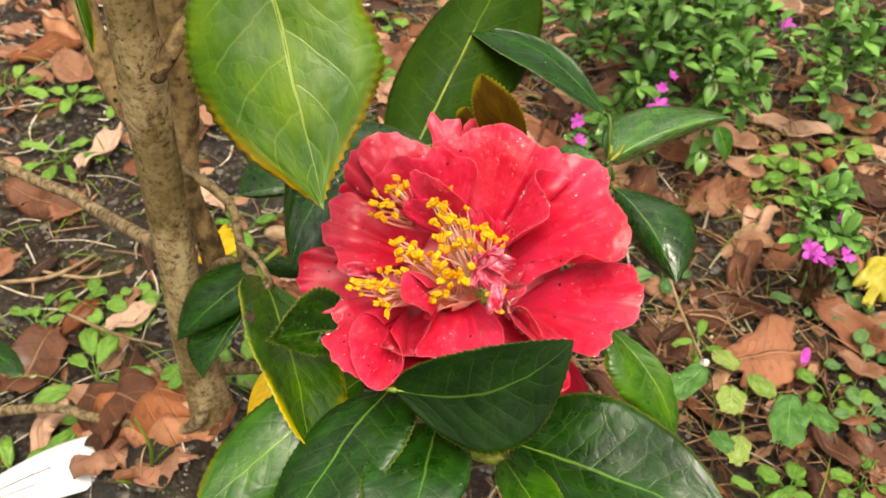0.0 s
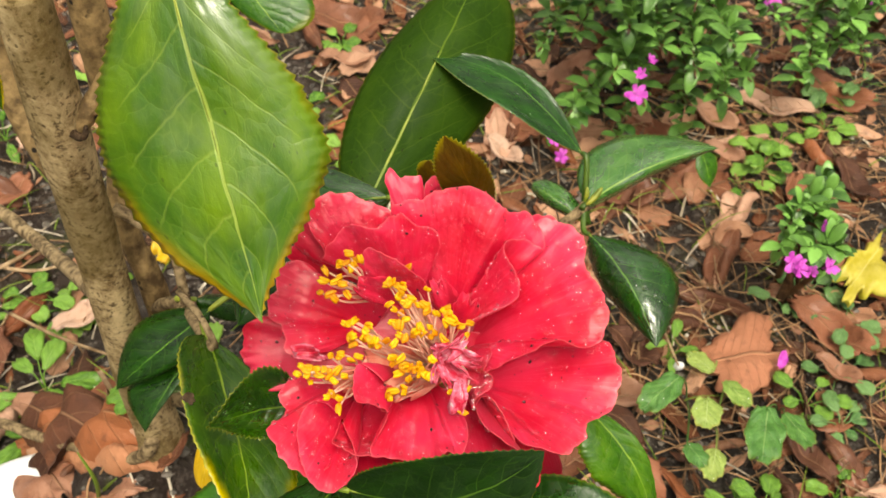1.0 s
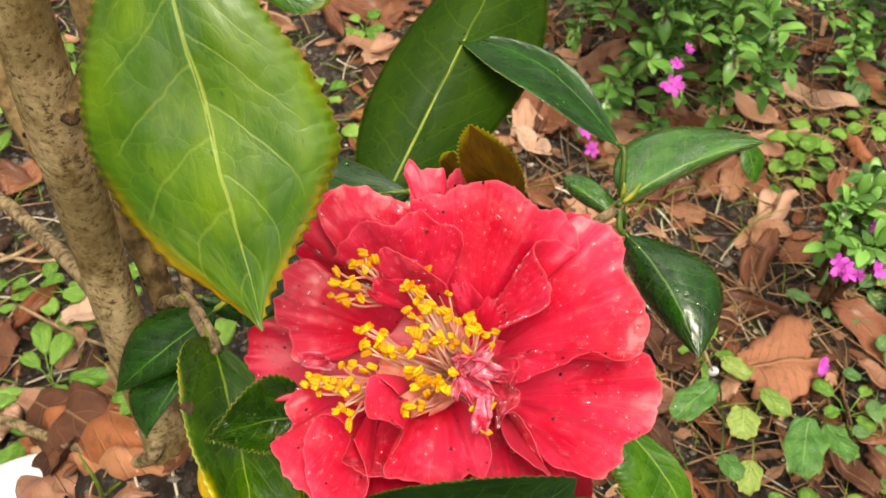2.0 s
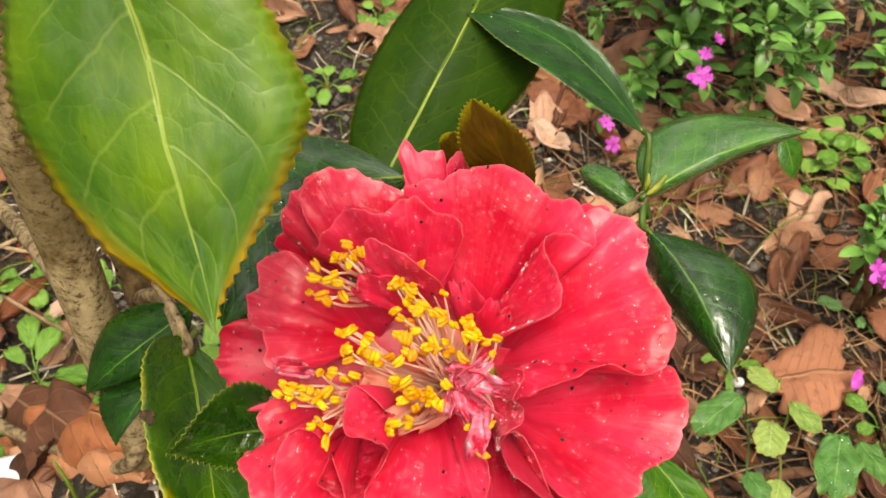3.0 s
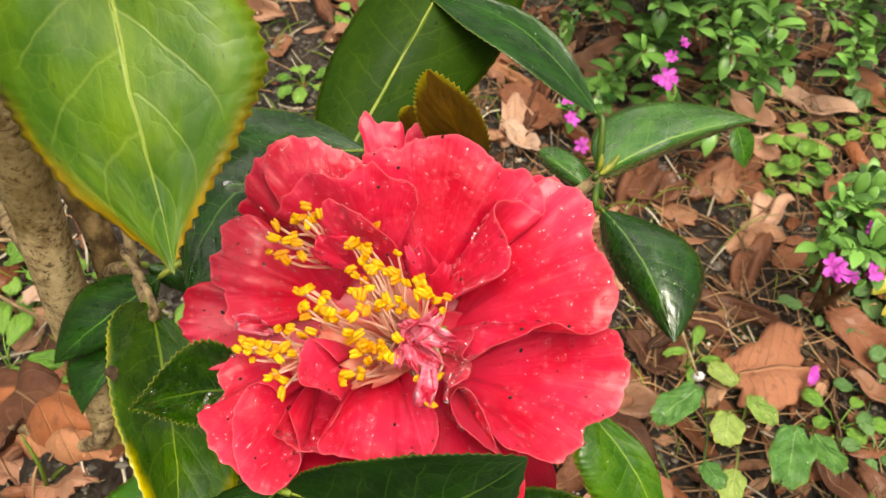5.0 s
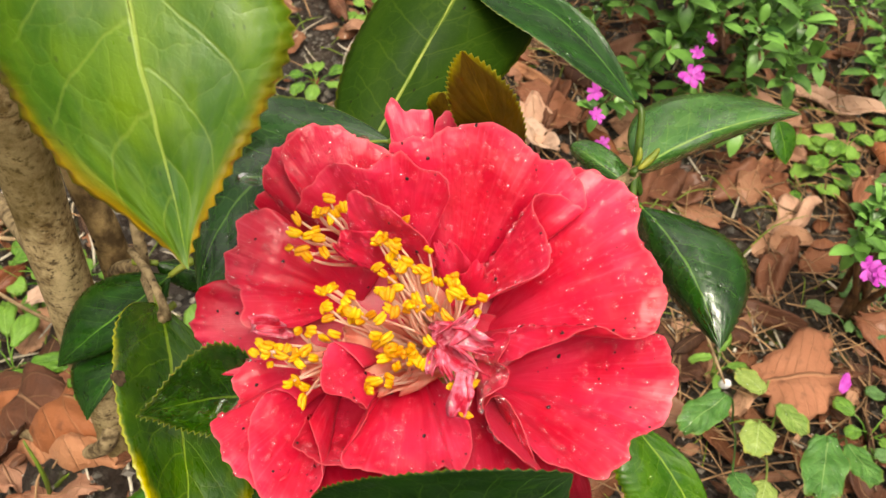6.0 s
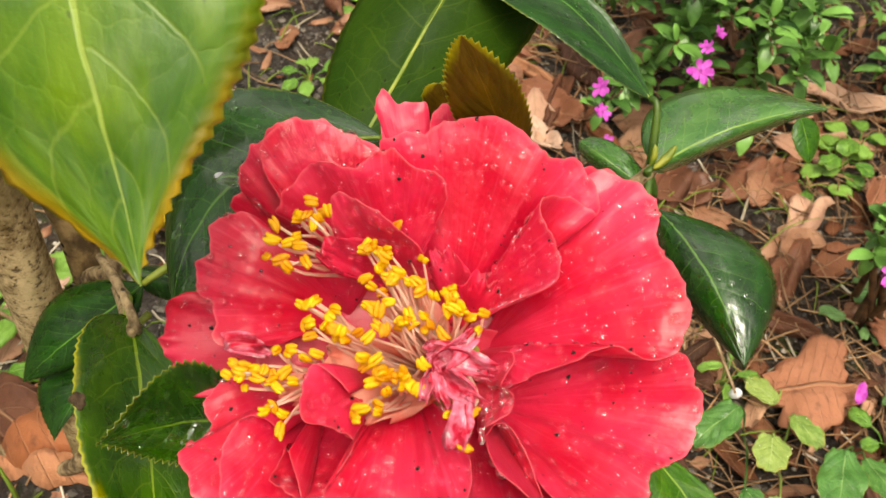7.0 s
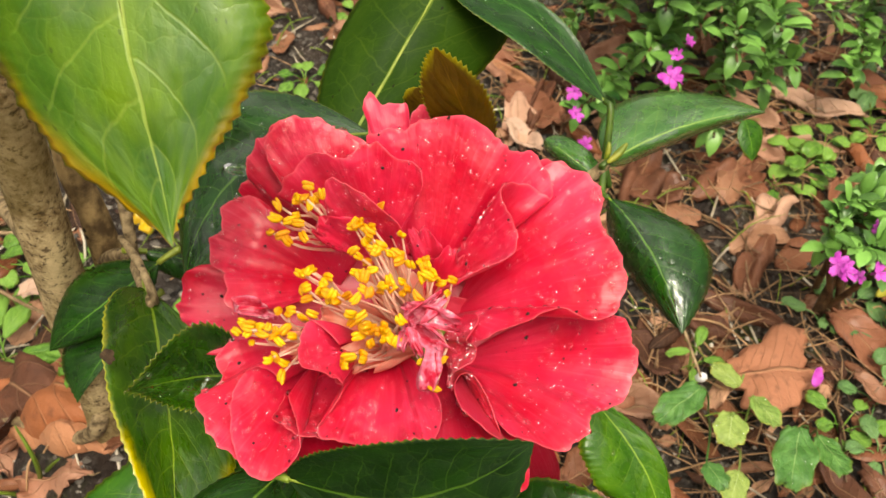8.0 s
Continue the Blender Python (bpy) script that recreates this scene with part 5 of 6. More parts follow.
def strewn(count, lo, hi, rad, seed, weight, lift):
    r, out = random.Random(seed), []
    while len(out) < count:
        x, y = r.uniform(-0.45, 0.62), r.uniform(0.26, 1.08)
        if r.random() > weight(x, y):
            continue
        a, ln = r.uniform(0, math.tau), r.uniform(lo, hi)
        b = a + r.uniform(-0.5, 0.5)
        p0 = put_on(x, y, r.uniform(0.001, lift))
        p1 = put_on(x + math.cos(a) * ln * 0.5, y + math.sin(a) * ln * 0.5, r.uniform(0.001, lift))
        p2 = put_on(p1[0] + math.cos(b) * ln * 0.5, p1[1] + math.sin(b) * ln * 0.5, r.uniform(0.001, lift))
        k = rad * r.uniform(0.6, 1.4)
        out.append(tube([p0, p1, p2], [k, k, k * 0.6], 4, 0, 60, 3))
    return joined(out)


right = lambda x, y: min(1.0, max(0.12, (x + 0.08) / 0.14))  # noqa: E731
v, f, _ = strewn(3600, 0.010, 0.070, 0.00048, 31, right, 0.010)
thing("pine_needles", mesh_of("pine_needles", v, f, BROWN_STRAW), "brown dead needles and stems over the soil", "litter", kind="stuff")
v, f, _ = strewn(620, 0.008, 0.05, 0.0007, 32, lambda x, y: 0.9 if x < 0 else 0.5, 0.005)
thing("dry_straw", mesh_of("dry_straw", v, f, STRAW), "pale dry grass straw over the soil", "litter", kind="stuff")

# ---- fallen leaves ----
LENGTH = 0.06


def dry_mesh(name, width, arch, bow, ruffle, um, q, mat, crumple, wob, hook=0.0):
    v, f, uv, _, _ = sheet((0, 0, 0), (LENGTH, 0, 0), (LENGTH * um, width, 0), (LENGTH * um, -width, 0), um, q, arch, bow, ruffle, wob, (0, 0), crumple, hook, 0.0, 0.0004, 20, 10, (0, 0, 1))
    return mesh_of(name, v, f, mat, uv)


sv, sf = tube([(0.002, 0, -0.0003), (-0.004, 0.0006, 0.0), (-0.010, 0.0, 0.0012)], [0.0006, 0.0005, 0.0004], 5, 0, 60, 3)
DRY_STALK = mesh_of("leaf_stalk", sv, sf, TWIG)
DRY_KINDS = [
    dry_mesh("fallen_leaf", 0.011, 0.006, 0.004, (0.002, 5, 0.0), 0.5, 0.7, DRY, (0.007, 50), (0.09, 6, 0)),
    dry_mesh("fallen_leaf", 0.014, -0.005, 0.003, (0.003, 4, 1.0), 0.55, 0.6, DRY, (0.009, 42), (0.11, 7, 1)),
    dry_mesh("fallen_leaf", 0.009, 0.009, 0.005, (0.002, 6, 2.0), 0.5, 0.75, DRY_ORANGE, (0.006, 55), (0.05, 5, 2)),
    dry_mesh("fallen_leaf", 0.016, 0.004, -0.004, (0.003, 5, 0.5), 0.6, 0.55, DRY, (0.010, 40), (0.13, 6, 3)),
    dry_mesh("fallen_leaf", 0.012, -0.007, 0.006, (0.002, 4, 1.5), 0.5, 0.7, DRY_PALE, (0.008, 48), (0.08, 6, 1)),
    dry_mesh("fallen_leaf", 0.010, 0.003, 0.008, (0.002, 5, 2.5), 0.5, 0.7, DRY, (0.008, 60), (0.08, 6, 2), 0.014),
]
DRY_LABELS = ["dry brown fallen leaf on the soil", "broad dry brown fallen leaf", "narrow orange-brown fallen leaf", "wide dull brown fallen leaf", "pale pinkish-brown fallen leaf", "curled dark brown fallen leaf"]


def drop_leaf(a, b, kind, roll=0.0, lift=0.004, wide=1.0, sit=True):
    """One fallen leaf from its stalk a to its tip b, turned about its length by roll degrees."""
    a, b = np.array(a, float), np.array(b, float)
    if sit:
        lift += 0.007 if kind in (1, 4) else 0.0
        a[2], b[2] = lie(a[0], a[1]) + lift, lie(b[0], b[1]) + lift
    x = b - a
    ln = np.linalg.norm(x)
    x = unit(x)
    y = unit(np.cross(UP, x))
    z = np.cross(x, y)
    m = Matrix.Identity(4)
    for i in range(3):
        m[i][0], m[i][1], m[i][2], m[i][3] = x[i], y[i], z[i], a[i]
    k = ln / LENGTH
    ob = new("fallen_leaf", DRY_KINDS[kind])
    ob.matrix_basis = m @ pose(0, 0, 0, roll) @ Matrix.Diagonal((k, k * wide, k, 1))
    tagged(ob, DRY_LABELS[kind], "fallen leaf", "fallen leaves")
    new("leaf_stalk", DRY_STALK).parent = ob


for a, b, kind, roll, wide in (
    ((-0.3639, 0.7580, 0.0000), (-0.3083, 0.7937, 0.0000), 2, 15, 1.2), ((-0.3566, 0.8383, -0.0000), (-0.3048, 0.7919, 0.0000), 2, -10, 1.6), ((-0.3214, 0.7558, -0.0000), (-0.2806, 0.7205, 0.0000), 4, 10, 1.5), ((-0.3163, 0.5934, 0.0000), (-0.2494, 0.5575, 0.0000), 0, 20, 1.0),
    ((-0.2594, 0.6035, 0.0000), (-0.2413, 0.6585, 0.0000), 4, -15, 1.0), ((-0.2660, 0.5508, -0.0000), (-0.2489, 0.5794, 0.0000), 1, 10, 1.2), ((-0.2360, 0.4499, 0.0000), (-0.2166, 0.4867, -0.0000), 2, 35, 1.1), ((-0.2353, 0.4528, 0.0000), (-0.2520, 0.4007, 0.0000), 1, -10, 1.5),
    ((-0.2210, 0.4117, -0.0000), (-0.2221, 0.3603, 0.0000), 0, 25, 1.3), ((-0.2029, 0.4511, 0.0000), (-0.1760, 0.4718, 0.0000), 4, 0, 1.3), ((-0.1717, 0.3540, 0.0300), (-0.0976, 0.3307, 0.0500), 2, -20, 1.2), ((-0.1784, 0.3568, 0.0200), (-0.1500, 0.3399, 0.0200), 1, 5, 1.6),
    ((-0.1748, 0.3851, 0.0300), (-0.1504, 0.4104, 0.0300), 0, 20, 1.1), ((-0.1816, 0.3763, 0.0200), (-0.1408, 0.3793, 0.0300), 3, -10, 0.9), ((-0.1457, 0.5637, -0.0000), (-0.1774, 0.6009, -0.0000), 4, 10, 1.2), ((-0.1165, 0.5609, -0.0000), (-0.0933, 0.5563, 0.0000), 3, 0, 1.5),
    ((-0.0401, 0.6936, 0.0000), (-0.0179, 0.7252, -0.0000), 4, 0, 1.6), ((-0.0389, 0.7456, -0.0000), (-0.0130, 0.7758, -0.0000), 0, 10, 1.6), ((-0.1883, 0.6847, -0.0000), (-0.1629, 0.6701, 0.0000), 1, 0, 1.4), ((-0.3860, 0.8040, 0.0000), (-0.3556, 0.8135, 0.0000), 3, 10, 1.2),
    ((0.2571, 0.4786, 0.0000), (0.2933, 0.4311, 0.0000), 1, 15, 0.9), ((0.2598, 0.4331, 0.0000), (0.2836, 0.4110, -0.0000), 4, -10, 1.2), ((0.1662, 0.4764, 0.0000), (0.2011, 0.4590, 0.0000), 0, 0, 1.0), ((0.1079, 0.4221, 0.0000), (0.1562, 0.4024, 0.0000), 4, 10, 1.0),
    ((0.3201, 0.6082, -0.0000), (0.3358, 0.5645, 0.0000), 1, -20, 1.2), ((0.3153, 0.7035, -0.0000), (0.3665, 0.6635, 0.0000), 1, 10, 0.9), ((0.3127, 0.6281, -0.0000), (0.3478, 0.6032, 0.0000), 3, 0, 1.2), ((0.1886, 0.5664, 0.0000), (0.2292, 0.6042, 0.0000), 0, 25, 1.2),
    ((0.2366, 0.5403, 0.0000), (0.2072, 0.4936, 0.0000), 5, 20, 1.0), ((0.2504, 0.3503, 0.0000), (0.2335, 0.3834, 0.0000), 1, 10, 1.2), ((0.2693, 0.3504, 0.0000), (0.2543, 0.3815, 0.0000), 0, -15, 1.1), ((0.3750, 0.8391, 0.0000), (0.4230, 0.8591, 0.0000), 0, 0, 1.4),
    ((0.2002, 0.5975, 0.0000), (0.2402, 0.5759, 0.0000), 3, 20, 1.0), ((0.1371, 0.4556, 0.0000), (0.1639, 0.4279, -0.0000), 1, -10, 1.1), ((0.1475, 0.3787, 0.0200), (0.1299, 0.3478, 0.0200), 0, 15, 1.3), ((0.1525, 0.3688, -0.0000), (0.1764, 0.3380, 0.0000), 2, 50, 0.35),
    ((0.2688, 0.5405, 0.0000), (0.2963, 0.5238, 0.0000), 5, 0, 1.0), ((0.1154, 0.6761, 0.0000), (0.1613, 0.7147, 0.0000), 1, 20, 1.0), ((0.0950, 0.7142, 0.0000), (0.1277, 0.6616, 0.0000), 0, -10, 1.0), ((0.2226, 0.6623, -0.0000), (0.2572, 0.6345, 0.0000), 4, 10, 1.0),
    ((-0.0810, 0.7777, 0.0000), (-0.0068, 0.7639, -0.0000), 1, 10, 1.0), ((-0.0585, 0.7165, 0.0000), (-0.0148, 0.7241, 0.0000), 4, -10, 1.4), ((-0.0401, 0.6998, 0.0000), (-0.0172, 0.6613, 0.0000), 0, 15, 1.6), ((-0.0497, 0.6454, 0.0000), (-0.0169, 0.6520, 0.0000), 2, 10, 1.3),
    ((0.0670, 0.6624, 0.0000), (0.1063, 0.6265, 0.0000), 1, 20, 1.0), ((0.0695, 0.6260, 0.0000), (0.0921, 0.5976, 0.0000), 4, 0, 1.2), ((0.1435, 0.5604, 0.0000), (0.1837, 0.5714, 0.0000), 1, 10, 1.2), ((0.1109, 0.6325, 0.0000), (0.1320, 0.5981, 0.0000), 2, 30, 0.8),
    ((0.0540, 0.7069, 0.0000), (0.1038, 0.6564, 0.0000), 2, 40, 0.5), ((0.0843, 0.6267, 0.0000), (0.1010, 0.6860, 0.0000), 5, 20, 0.7), ((-0.2034, 0.3639, 0.0000), (-0.1425, 0.3650, 0.0000), 2, 10, 0.9), ((-0.2120, 0.3982, 0.0000), (-0.1760, 0.3847, 0.0000), 4, 5, 1.1), ((-0.1885, 0.3407, 0.0000), (-0.1629, 0.3599, 0.0000), 4, -10, 1.0), ((-0.1758, 0.3710, 0.0000), (-0.1447, 0.3670, 0.0000), 2, 10, 1.2), ((-0.1875, 0.3889, 0.0000), (-0.1654, 0.3809, 0.0000), 3, 0, 1.2),
    ((-0.1572, 0.3396, 0.0), (-0.0931, 0.3167, 0.0), 2, -15, 1.0), ((-0.1307, 0.3513, 0.0), (-0.0968, 0.3291, 0.0), 5, 20, 1.1), ((-0.1995, 0.3925, 0.0), (-0.1326, 0.3386, 0.0), 0, 10, 1.0), ((-0.1067, 0.3063, 0.0), (-0.1416, 0.3101, 0.0), 3, -10, 0.9), ((-0.0874, 0.3290, 0.0), (-0.0980, 0.3113, 0.0), 1, 15, 1.0), ((-0.1905, 0.3499, 0.0), (-0.1475, 0.3139, 0.0), 0, -20, 1.1),
):
    drop_leaf(a, b, kind, roll, 0.005, wide)
count, rf = 0, random.Random(43)
while count < 240:
    x, y = rf.uniform(-0.50, 0.70), rf.uniform(0.27, 1.15)
    thick_cover = right(x, y) if y < 0.75 else 0.85
    if x < -0.05 and y > 0.48:
        thick_cover = max(thick_cover, 0.5)
    if rf.random() > thick_cover * 0.9 + 0.02 or (-0.29 < x < -0.13 and y < 0.39) or (0.15 < x < 0.26 and 0.33 < y < 0.48):
        continue
    a, ln = rf.uniform(0, math.tau), rf.uniform(0.03, 0.075)
    p = put_on(x, y)
    kind = rf.choice((0, 0, 0, 1, 1, 1, 2, 3, 3, 4, 5, 5))
    kind = 1 if kind == 4 and 0.05 < x < 0.32 and y < 0.72 else kind
    drop_leaf(p, p + np.array((math.cos(a), math.sin(a), 0)) * ln, kind, rf.uniform(-40, 40), rf.uniform(0.001, 0.012), rf.uniform(0.5, 1.15))
    count += 1

pieces, tints = [], []
for _ in range(4300):
    x, y = rl.uniform(-0.50, 0.72), rl.uniform(0.27, 1.15)
    if rl.random() > (max(0.42, right(x, y)) if y < 0.75 else 0.9):
        continue
    a, ln, wd, tilt = rl.uniform(0, math.tau), rl.uniform(0.007, 0.036), rl.uniform(0.07, 0.30), rl.uniform(-1.0, 1.0)
    d, sd = np.array((math.cos(a), math.sin(a), rl.uniform(-0.15, 0.15))), np.array((-math.sin(a), math.cos(a), tilt))
    p = put_on(x, y, rl.uniform(-0.001, 0.005))
    m = p + d * ln * 0.5
    v, f, uv, _, _ = sheet(p, p + d * ln, m + sd * ln * wd, m - sd * ln * wd, rl.uniform(0.4, 0.6), rl.uniform(0.45, 0.8), rl.uniform(-0.1, 0.15) * ln, 0, (ln * 0.06, 4, a), (0.12, 5, a), (0, 0), (0, 1), 0, 0, 0.0003, 6, 4, (0, 0, 1))
    pieces.append((v, f))
    tints.append(uv)
# the litter thins out round about
rw = random.Random(77)
for _ in range(900):
    x, y = rw.gauss(0.1, 1.3), rw.gauss(0.7, 1.3)
    if -0.48 < x < 0.70 and 0.29 < y < 1.13 or (abs(x) < 0.16 and -0.05 < y < 0.2):
        continue
    a, ln, wd, tilt = rw.uniform(0, math.tau), rw.uniform(0.02, 0.07), rw.uniform(0.12, 0.26), rw.uniform(-0.5, 0.5)
    d, sd = np.array((math.cos(a), math.sin(a), rw.uniform(-0.1, 0.1))), np.array((-math.sin(a), math.cos(a), tilt))
    p = put_on(x, y, rw.uniform(0.0, 0.004))
    m = p + d * ln * 0.5
    v, f, uv, _, _ = sheet(p, p + d * ln, m + sd * ln * wd, m - sd * ln * wd, 0.5, 0.6, rw.uniform(-0.1, 0.15) * ln, 0, (ln * 0.06, 4, a), (0.1, 5, a), (0, 0), (0, 1), 0, 0, 0.0003, 4, 3, (0, 0, 1))
    pieces.append((v, f))
    tints.append(uv)
v, f, _ = joined(pieces)
thing("leaf_litter", mesh_of("leaf_litter", v, f, DRY_MIXED, np.concatenate(tints)), "broken brown leaf litter covering the soil", "litter", kind="stuff")

# one broad lobed leaf and one yellow lobed leaf
for name, B, T, L, R, mat, label, lobing in (
    ("lobed_leaf", (0.1960, 0.4291, 0.0100), (0.2425, 0.4386, 0.0100), (0.2215, 0.4646, 0.0100), (0.2131, 0.4057, 0.0120), DRY_LOBED, "broad lobed brown fallen leaf lying flat", 0.17),
    ("lobed_leaf", (0.3226, 0.5152, 0.0200), (0.2880, 0.4758, 0.0200), (0.3015, 0.5074, 0.0250), (0.3109, 0.4785, 0.0200), LEAF_LEMON, "pale yellow lobed fallen leaf", 0.30),
    ("lobed_leaf", (-0.1389, 0.5451, 0.0120), (-0.1485, 0.5086, 0.0120), (-0.1520, 0.5307, 0.0120), (-0.1308, 0.5204, 0.0140), LEAF_YELLOW, "yellow-orange fallen leaf by the trunk", 0.17),
):
    v, f, uv, _, _ = sheet(B, T, L, R, 0.5, 0.38, 0.003, 0.003, (0.002, 5, 1.0), (lobing, 5, 0.4), (0, 0), (0.005, 60), 0, 0, 0.0005, 30, 22, (0, 0, 1))
    lobed = thing(name, mesh_of(name, v, f, mat, uv), label, "fallen leaf", "fallen leaves")
    B, T = np.array(B), np.array(T)
    sv, sf = tube([B - unit(T - B) * 0.016, B, between(B, T, 0.06)], [0.0006, 0.0007, 0.0006], 5, 0, 60, 4)
    part("leaf_stalk", mesh_of("leaf_stalk", sv, sf, TWIG), lobed)


# ---- weeds ----
def weed(at, leaves, size, height, seed, mat, shape=0.5, round_tip=0.4, spread=1.0, label="small green weed with rounded leaves"):
    """A rosette: leaves on short stalks round one root."""
    r = random.Random(seed)
    root = np.array((at[0], at[1], lie(at[0], at[1])))
    base = thing("weed", None, label, "weed", "weeds", at=tuple(root))
    turn = r.uniform(0, math.tau)
    for i in range(leaves):
        a = turn + math.tau * i / leaves + r.uniform(-0.4, 0.4)
        k = size * r.uniform(0.7, 1.2)
        d = np.array((math.cos(a), math.sin(a), 0))
        sid = np.array((-d[1], d[0], 0))
        reach = k * r.uniform(0.3, 0.9) * spread
        z = height * r.uniform(0.4, 1.1)
        B = root + d * reach + UP * z
        T = B + d * k + UP * k * r.uniform(-0.25, 0.2)
        m = (B + T) / 2 + d * k * 0.08
        L, R = m + sid * k * shape * 0.5 + UP * k * 0.06, m - sid * k * shape * 0.5 + UP * k * 0.06
        v, f, uv, _, _ = sheet(B, T, L, R, 0.56, round_tip, k * 0.08, k * 0.05, (k * 0.05, 6, i), (0.055, 9, i), (0, 0), (k * 0.09, 140), k * r.uniform(0, 0.12), 0, 0.0003, 14, 10, (0, 0, 1))
        s = tube([root, root + d * reach * 0.5 + UP * z * 0.8, B + d * k * 0.05], [0.0005, 0.00045, 0.0004], 5, 0, 60, 3)
        vs, fs, _ = joined([(v, f), s])
        part("leaf", mesh_of("leaf", vs, fs, mat, np.concatenate([uv, np.tile((0.5, 0.3), (len(s[0]), 1))])), base)


for p, leaves, size, h, mat, shape, tip, spread in (
    ((-0.2798, 0.6248, 0.0100), 7, 0.022, 0.012, WEED, 0.42, 0.42, 0.8), ((-0.2907, 0.6973, 0.0100), 6, 0.020, 0.010, WEED, 0.5, 0.4, 0.8), ((-0.3467, 0.7205, 0.0100), 5, 0.02, 0.012, WEED, 0.5, 0.4, 0.7),
    ((-0.2584, 0.6975, 0.0100), 4, 0.018, 0.010, WEED, 0.5, 0.4, 0.7), ((-0.1989, 0.4116, 0.0200), 7, 0.022, 0.016, WEED, 0.5, 0.42, 0.8), ((-0.1893, 0.3742, 0.0200), 5, 0.022, 0.014, WEED, 0.5, 0.42, 0.6),
    ((-0.2048, 0.4762, 0.0100), 9, 0.012, 0.010, WEED, 0.9, 0.36, 1.4), ((-0.2241, 0.4786, 0.0100), 7, 0.011, 0.010, WEED, 0.9, 0.36, 1.3), ((-0.1822, 0.4789, 0.0100), 6, 0.013, 0.010, WEED, 0.9, 0.36, 1.2),
    ((-0.2526, 0.4610, 0.0100), 5, 0.010, 0.006, WEED, 0.7, 0.4, 1.2), ((-0.2518, 0.4708, 0.0100), 4, 0.010, 0.006, WEED, 0.7, 0.4, 1.2), ((-0.1034, 0.3988, 0.0500), 6, 0.018, 0.02, WEED, 0.7, 0.38, 1.1),
    ((-0.0966, 0.3745, 0.0500), 5, 0.016, 0.02, WEED, 0.8, 0.36, 1.0), ((-0.1116, 0.3515, 0.0500), 5, 0.014, 0.015, WEED, 0.8, 0.38, 1.0), ((-0.1291, 0.5490, 0.0000), 6, 0.016, 0.012, WEED, 0.6, 0.4, 0.9),
    ((-0.0380, 0.8354, 0.0000), 6, 0.012, 0.01, WEED, 0.9, 0.36, 1.2), ((-0.0285, 0.6186, -0.0000), 5, 0.014, 0.01, WEED, 0.8, 0.38, 1.2), ((-0.0732, 0.6663, -0.0000), 7, 0.012, 0.012, WEED, 0.8, 0.38, 1.3), ((-0.0441, 0.7450, 0.0000), 6, 0.012, 0.01, WEED, 0.9, 0.36, 1.2),
    ((0.2065, 0.3346, 0.0300), 6, 0.013, 0.02, WEED, 0.8, 0.38, 0.8), ((0.2499, 0.4042, 0.0200), 6, 0.011, 0.014, WEED, 0.85, 0.38, 1.3), ((0.2720, 0.4217, 0.0200), 5, 0.011, 0.012, WEED_DULL, 0.85, 0.38, 1.3),
    ((0.2730, 0.4884, 0.0200), 7, 0.015, 0.010, WEED_DULL, 0.7, 0.4, 1.3), ((0.2865, 0.4587, 0.0200), 6, 0.014, 0.012, WEED_DULL, 0.85, 0.38, 1.3), ((0.2554, 0.4781, 0.0200), 4, 0.012, 0.012, WEED_DULL, 0.7, 0.4, 1.2),
    ((0.2670, 0.6040, 0.0200), 8, 0.015, 0.016, WEED, 0.85, 0.36, 1.1), ((0.2846, 0.6240, 0.0200), 7, 0.014, 0.016, WEED, 0.85, 0.36, 1.1), ((0.2473, 0.5910, 0.0200), 5, 0.013, 0.012, WEED, 0.8, 0.36, 1.0),
    ((0.3248, 0.6450, 0.0200), 6, 0.014, 0.012, WEED, 0.8, 0.36, 1.0), ((0.3372, 0.6890, 0.0200), 7, 0.016, 0.014, WEED_DULL, 0.7, 0.4, 1.2), ((0.3669, 0.6969, 0.0200), 6, 0.016, 0.014, WEED_DULL, 0.7, 0.4, 1.2),
    ((0.1624, 0.5012, 0.0000), 4, 0.014, 0.012, WEED_DULL, 0.8, 0.38, 0.9), ((0.1728, 0.4381, 0.0100), 4, 0.014, 0.02, WEED, 0.5, 0.45, 0.9), ((0.2653, 0.3876, 0.0200), 6, 0.011, 0.012, WEED_DULL, 0.8, 0.38, 1.2),
    ((0.2525, 0.3450, 0.0200), 6, 0.012, 0.012, WEED, 0.8, 0.38, 1.2), ((0.1924, 0.3301, 0.0200), 5, 0.014, 0.016, WEED, 0.6, 0.4, 0.9), ((-0.2282, 0.3369, 0.0100), 5, 0.02, 0.012, WEED, 0.4, 0.5, 0.8),
):
    weed(p, leaves, size, h, int(abs(p[0] * 9e4 + p[1] * 7e3)), mat, shape, tip, spread)


dewy = []


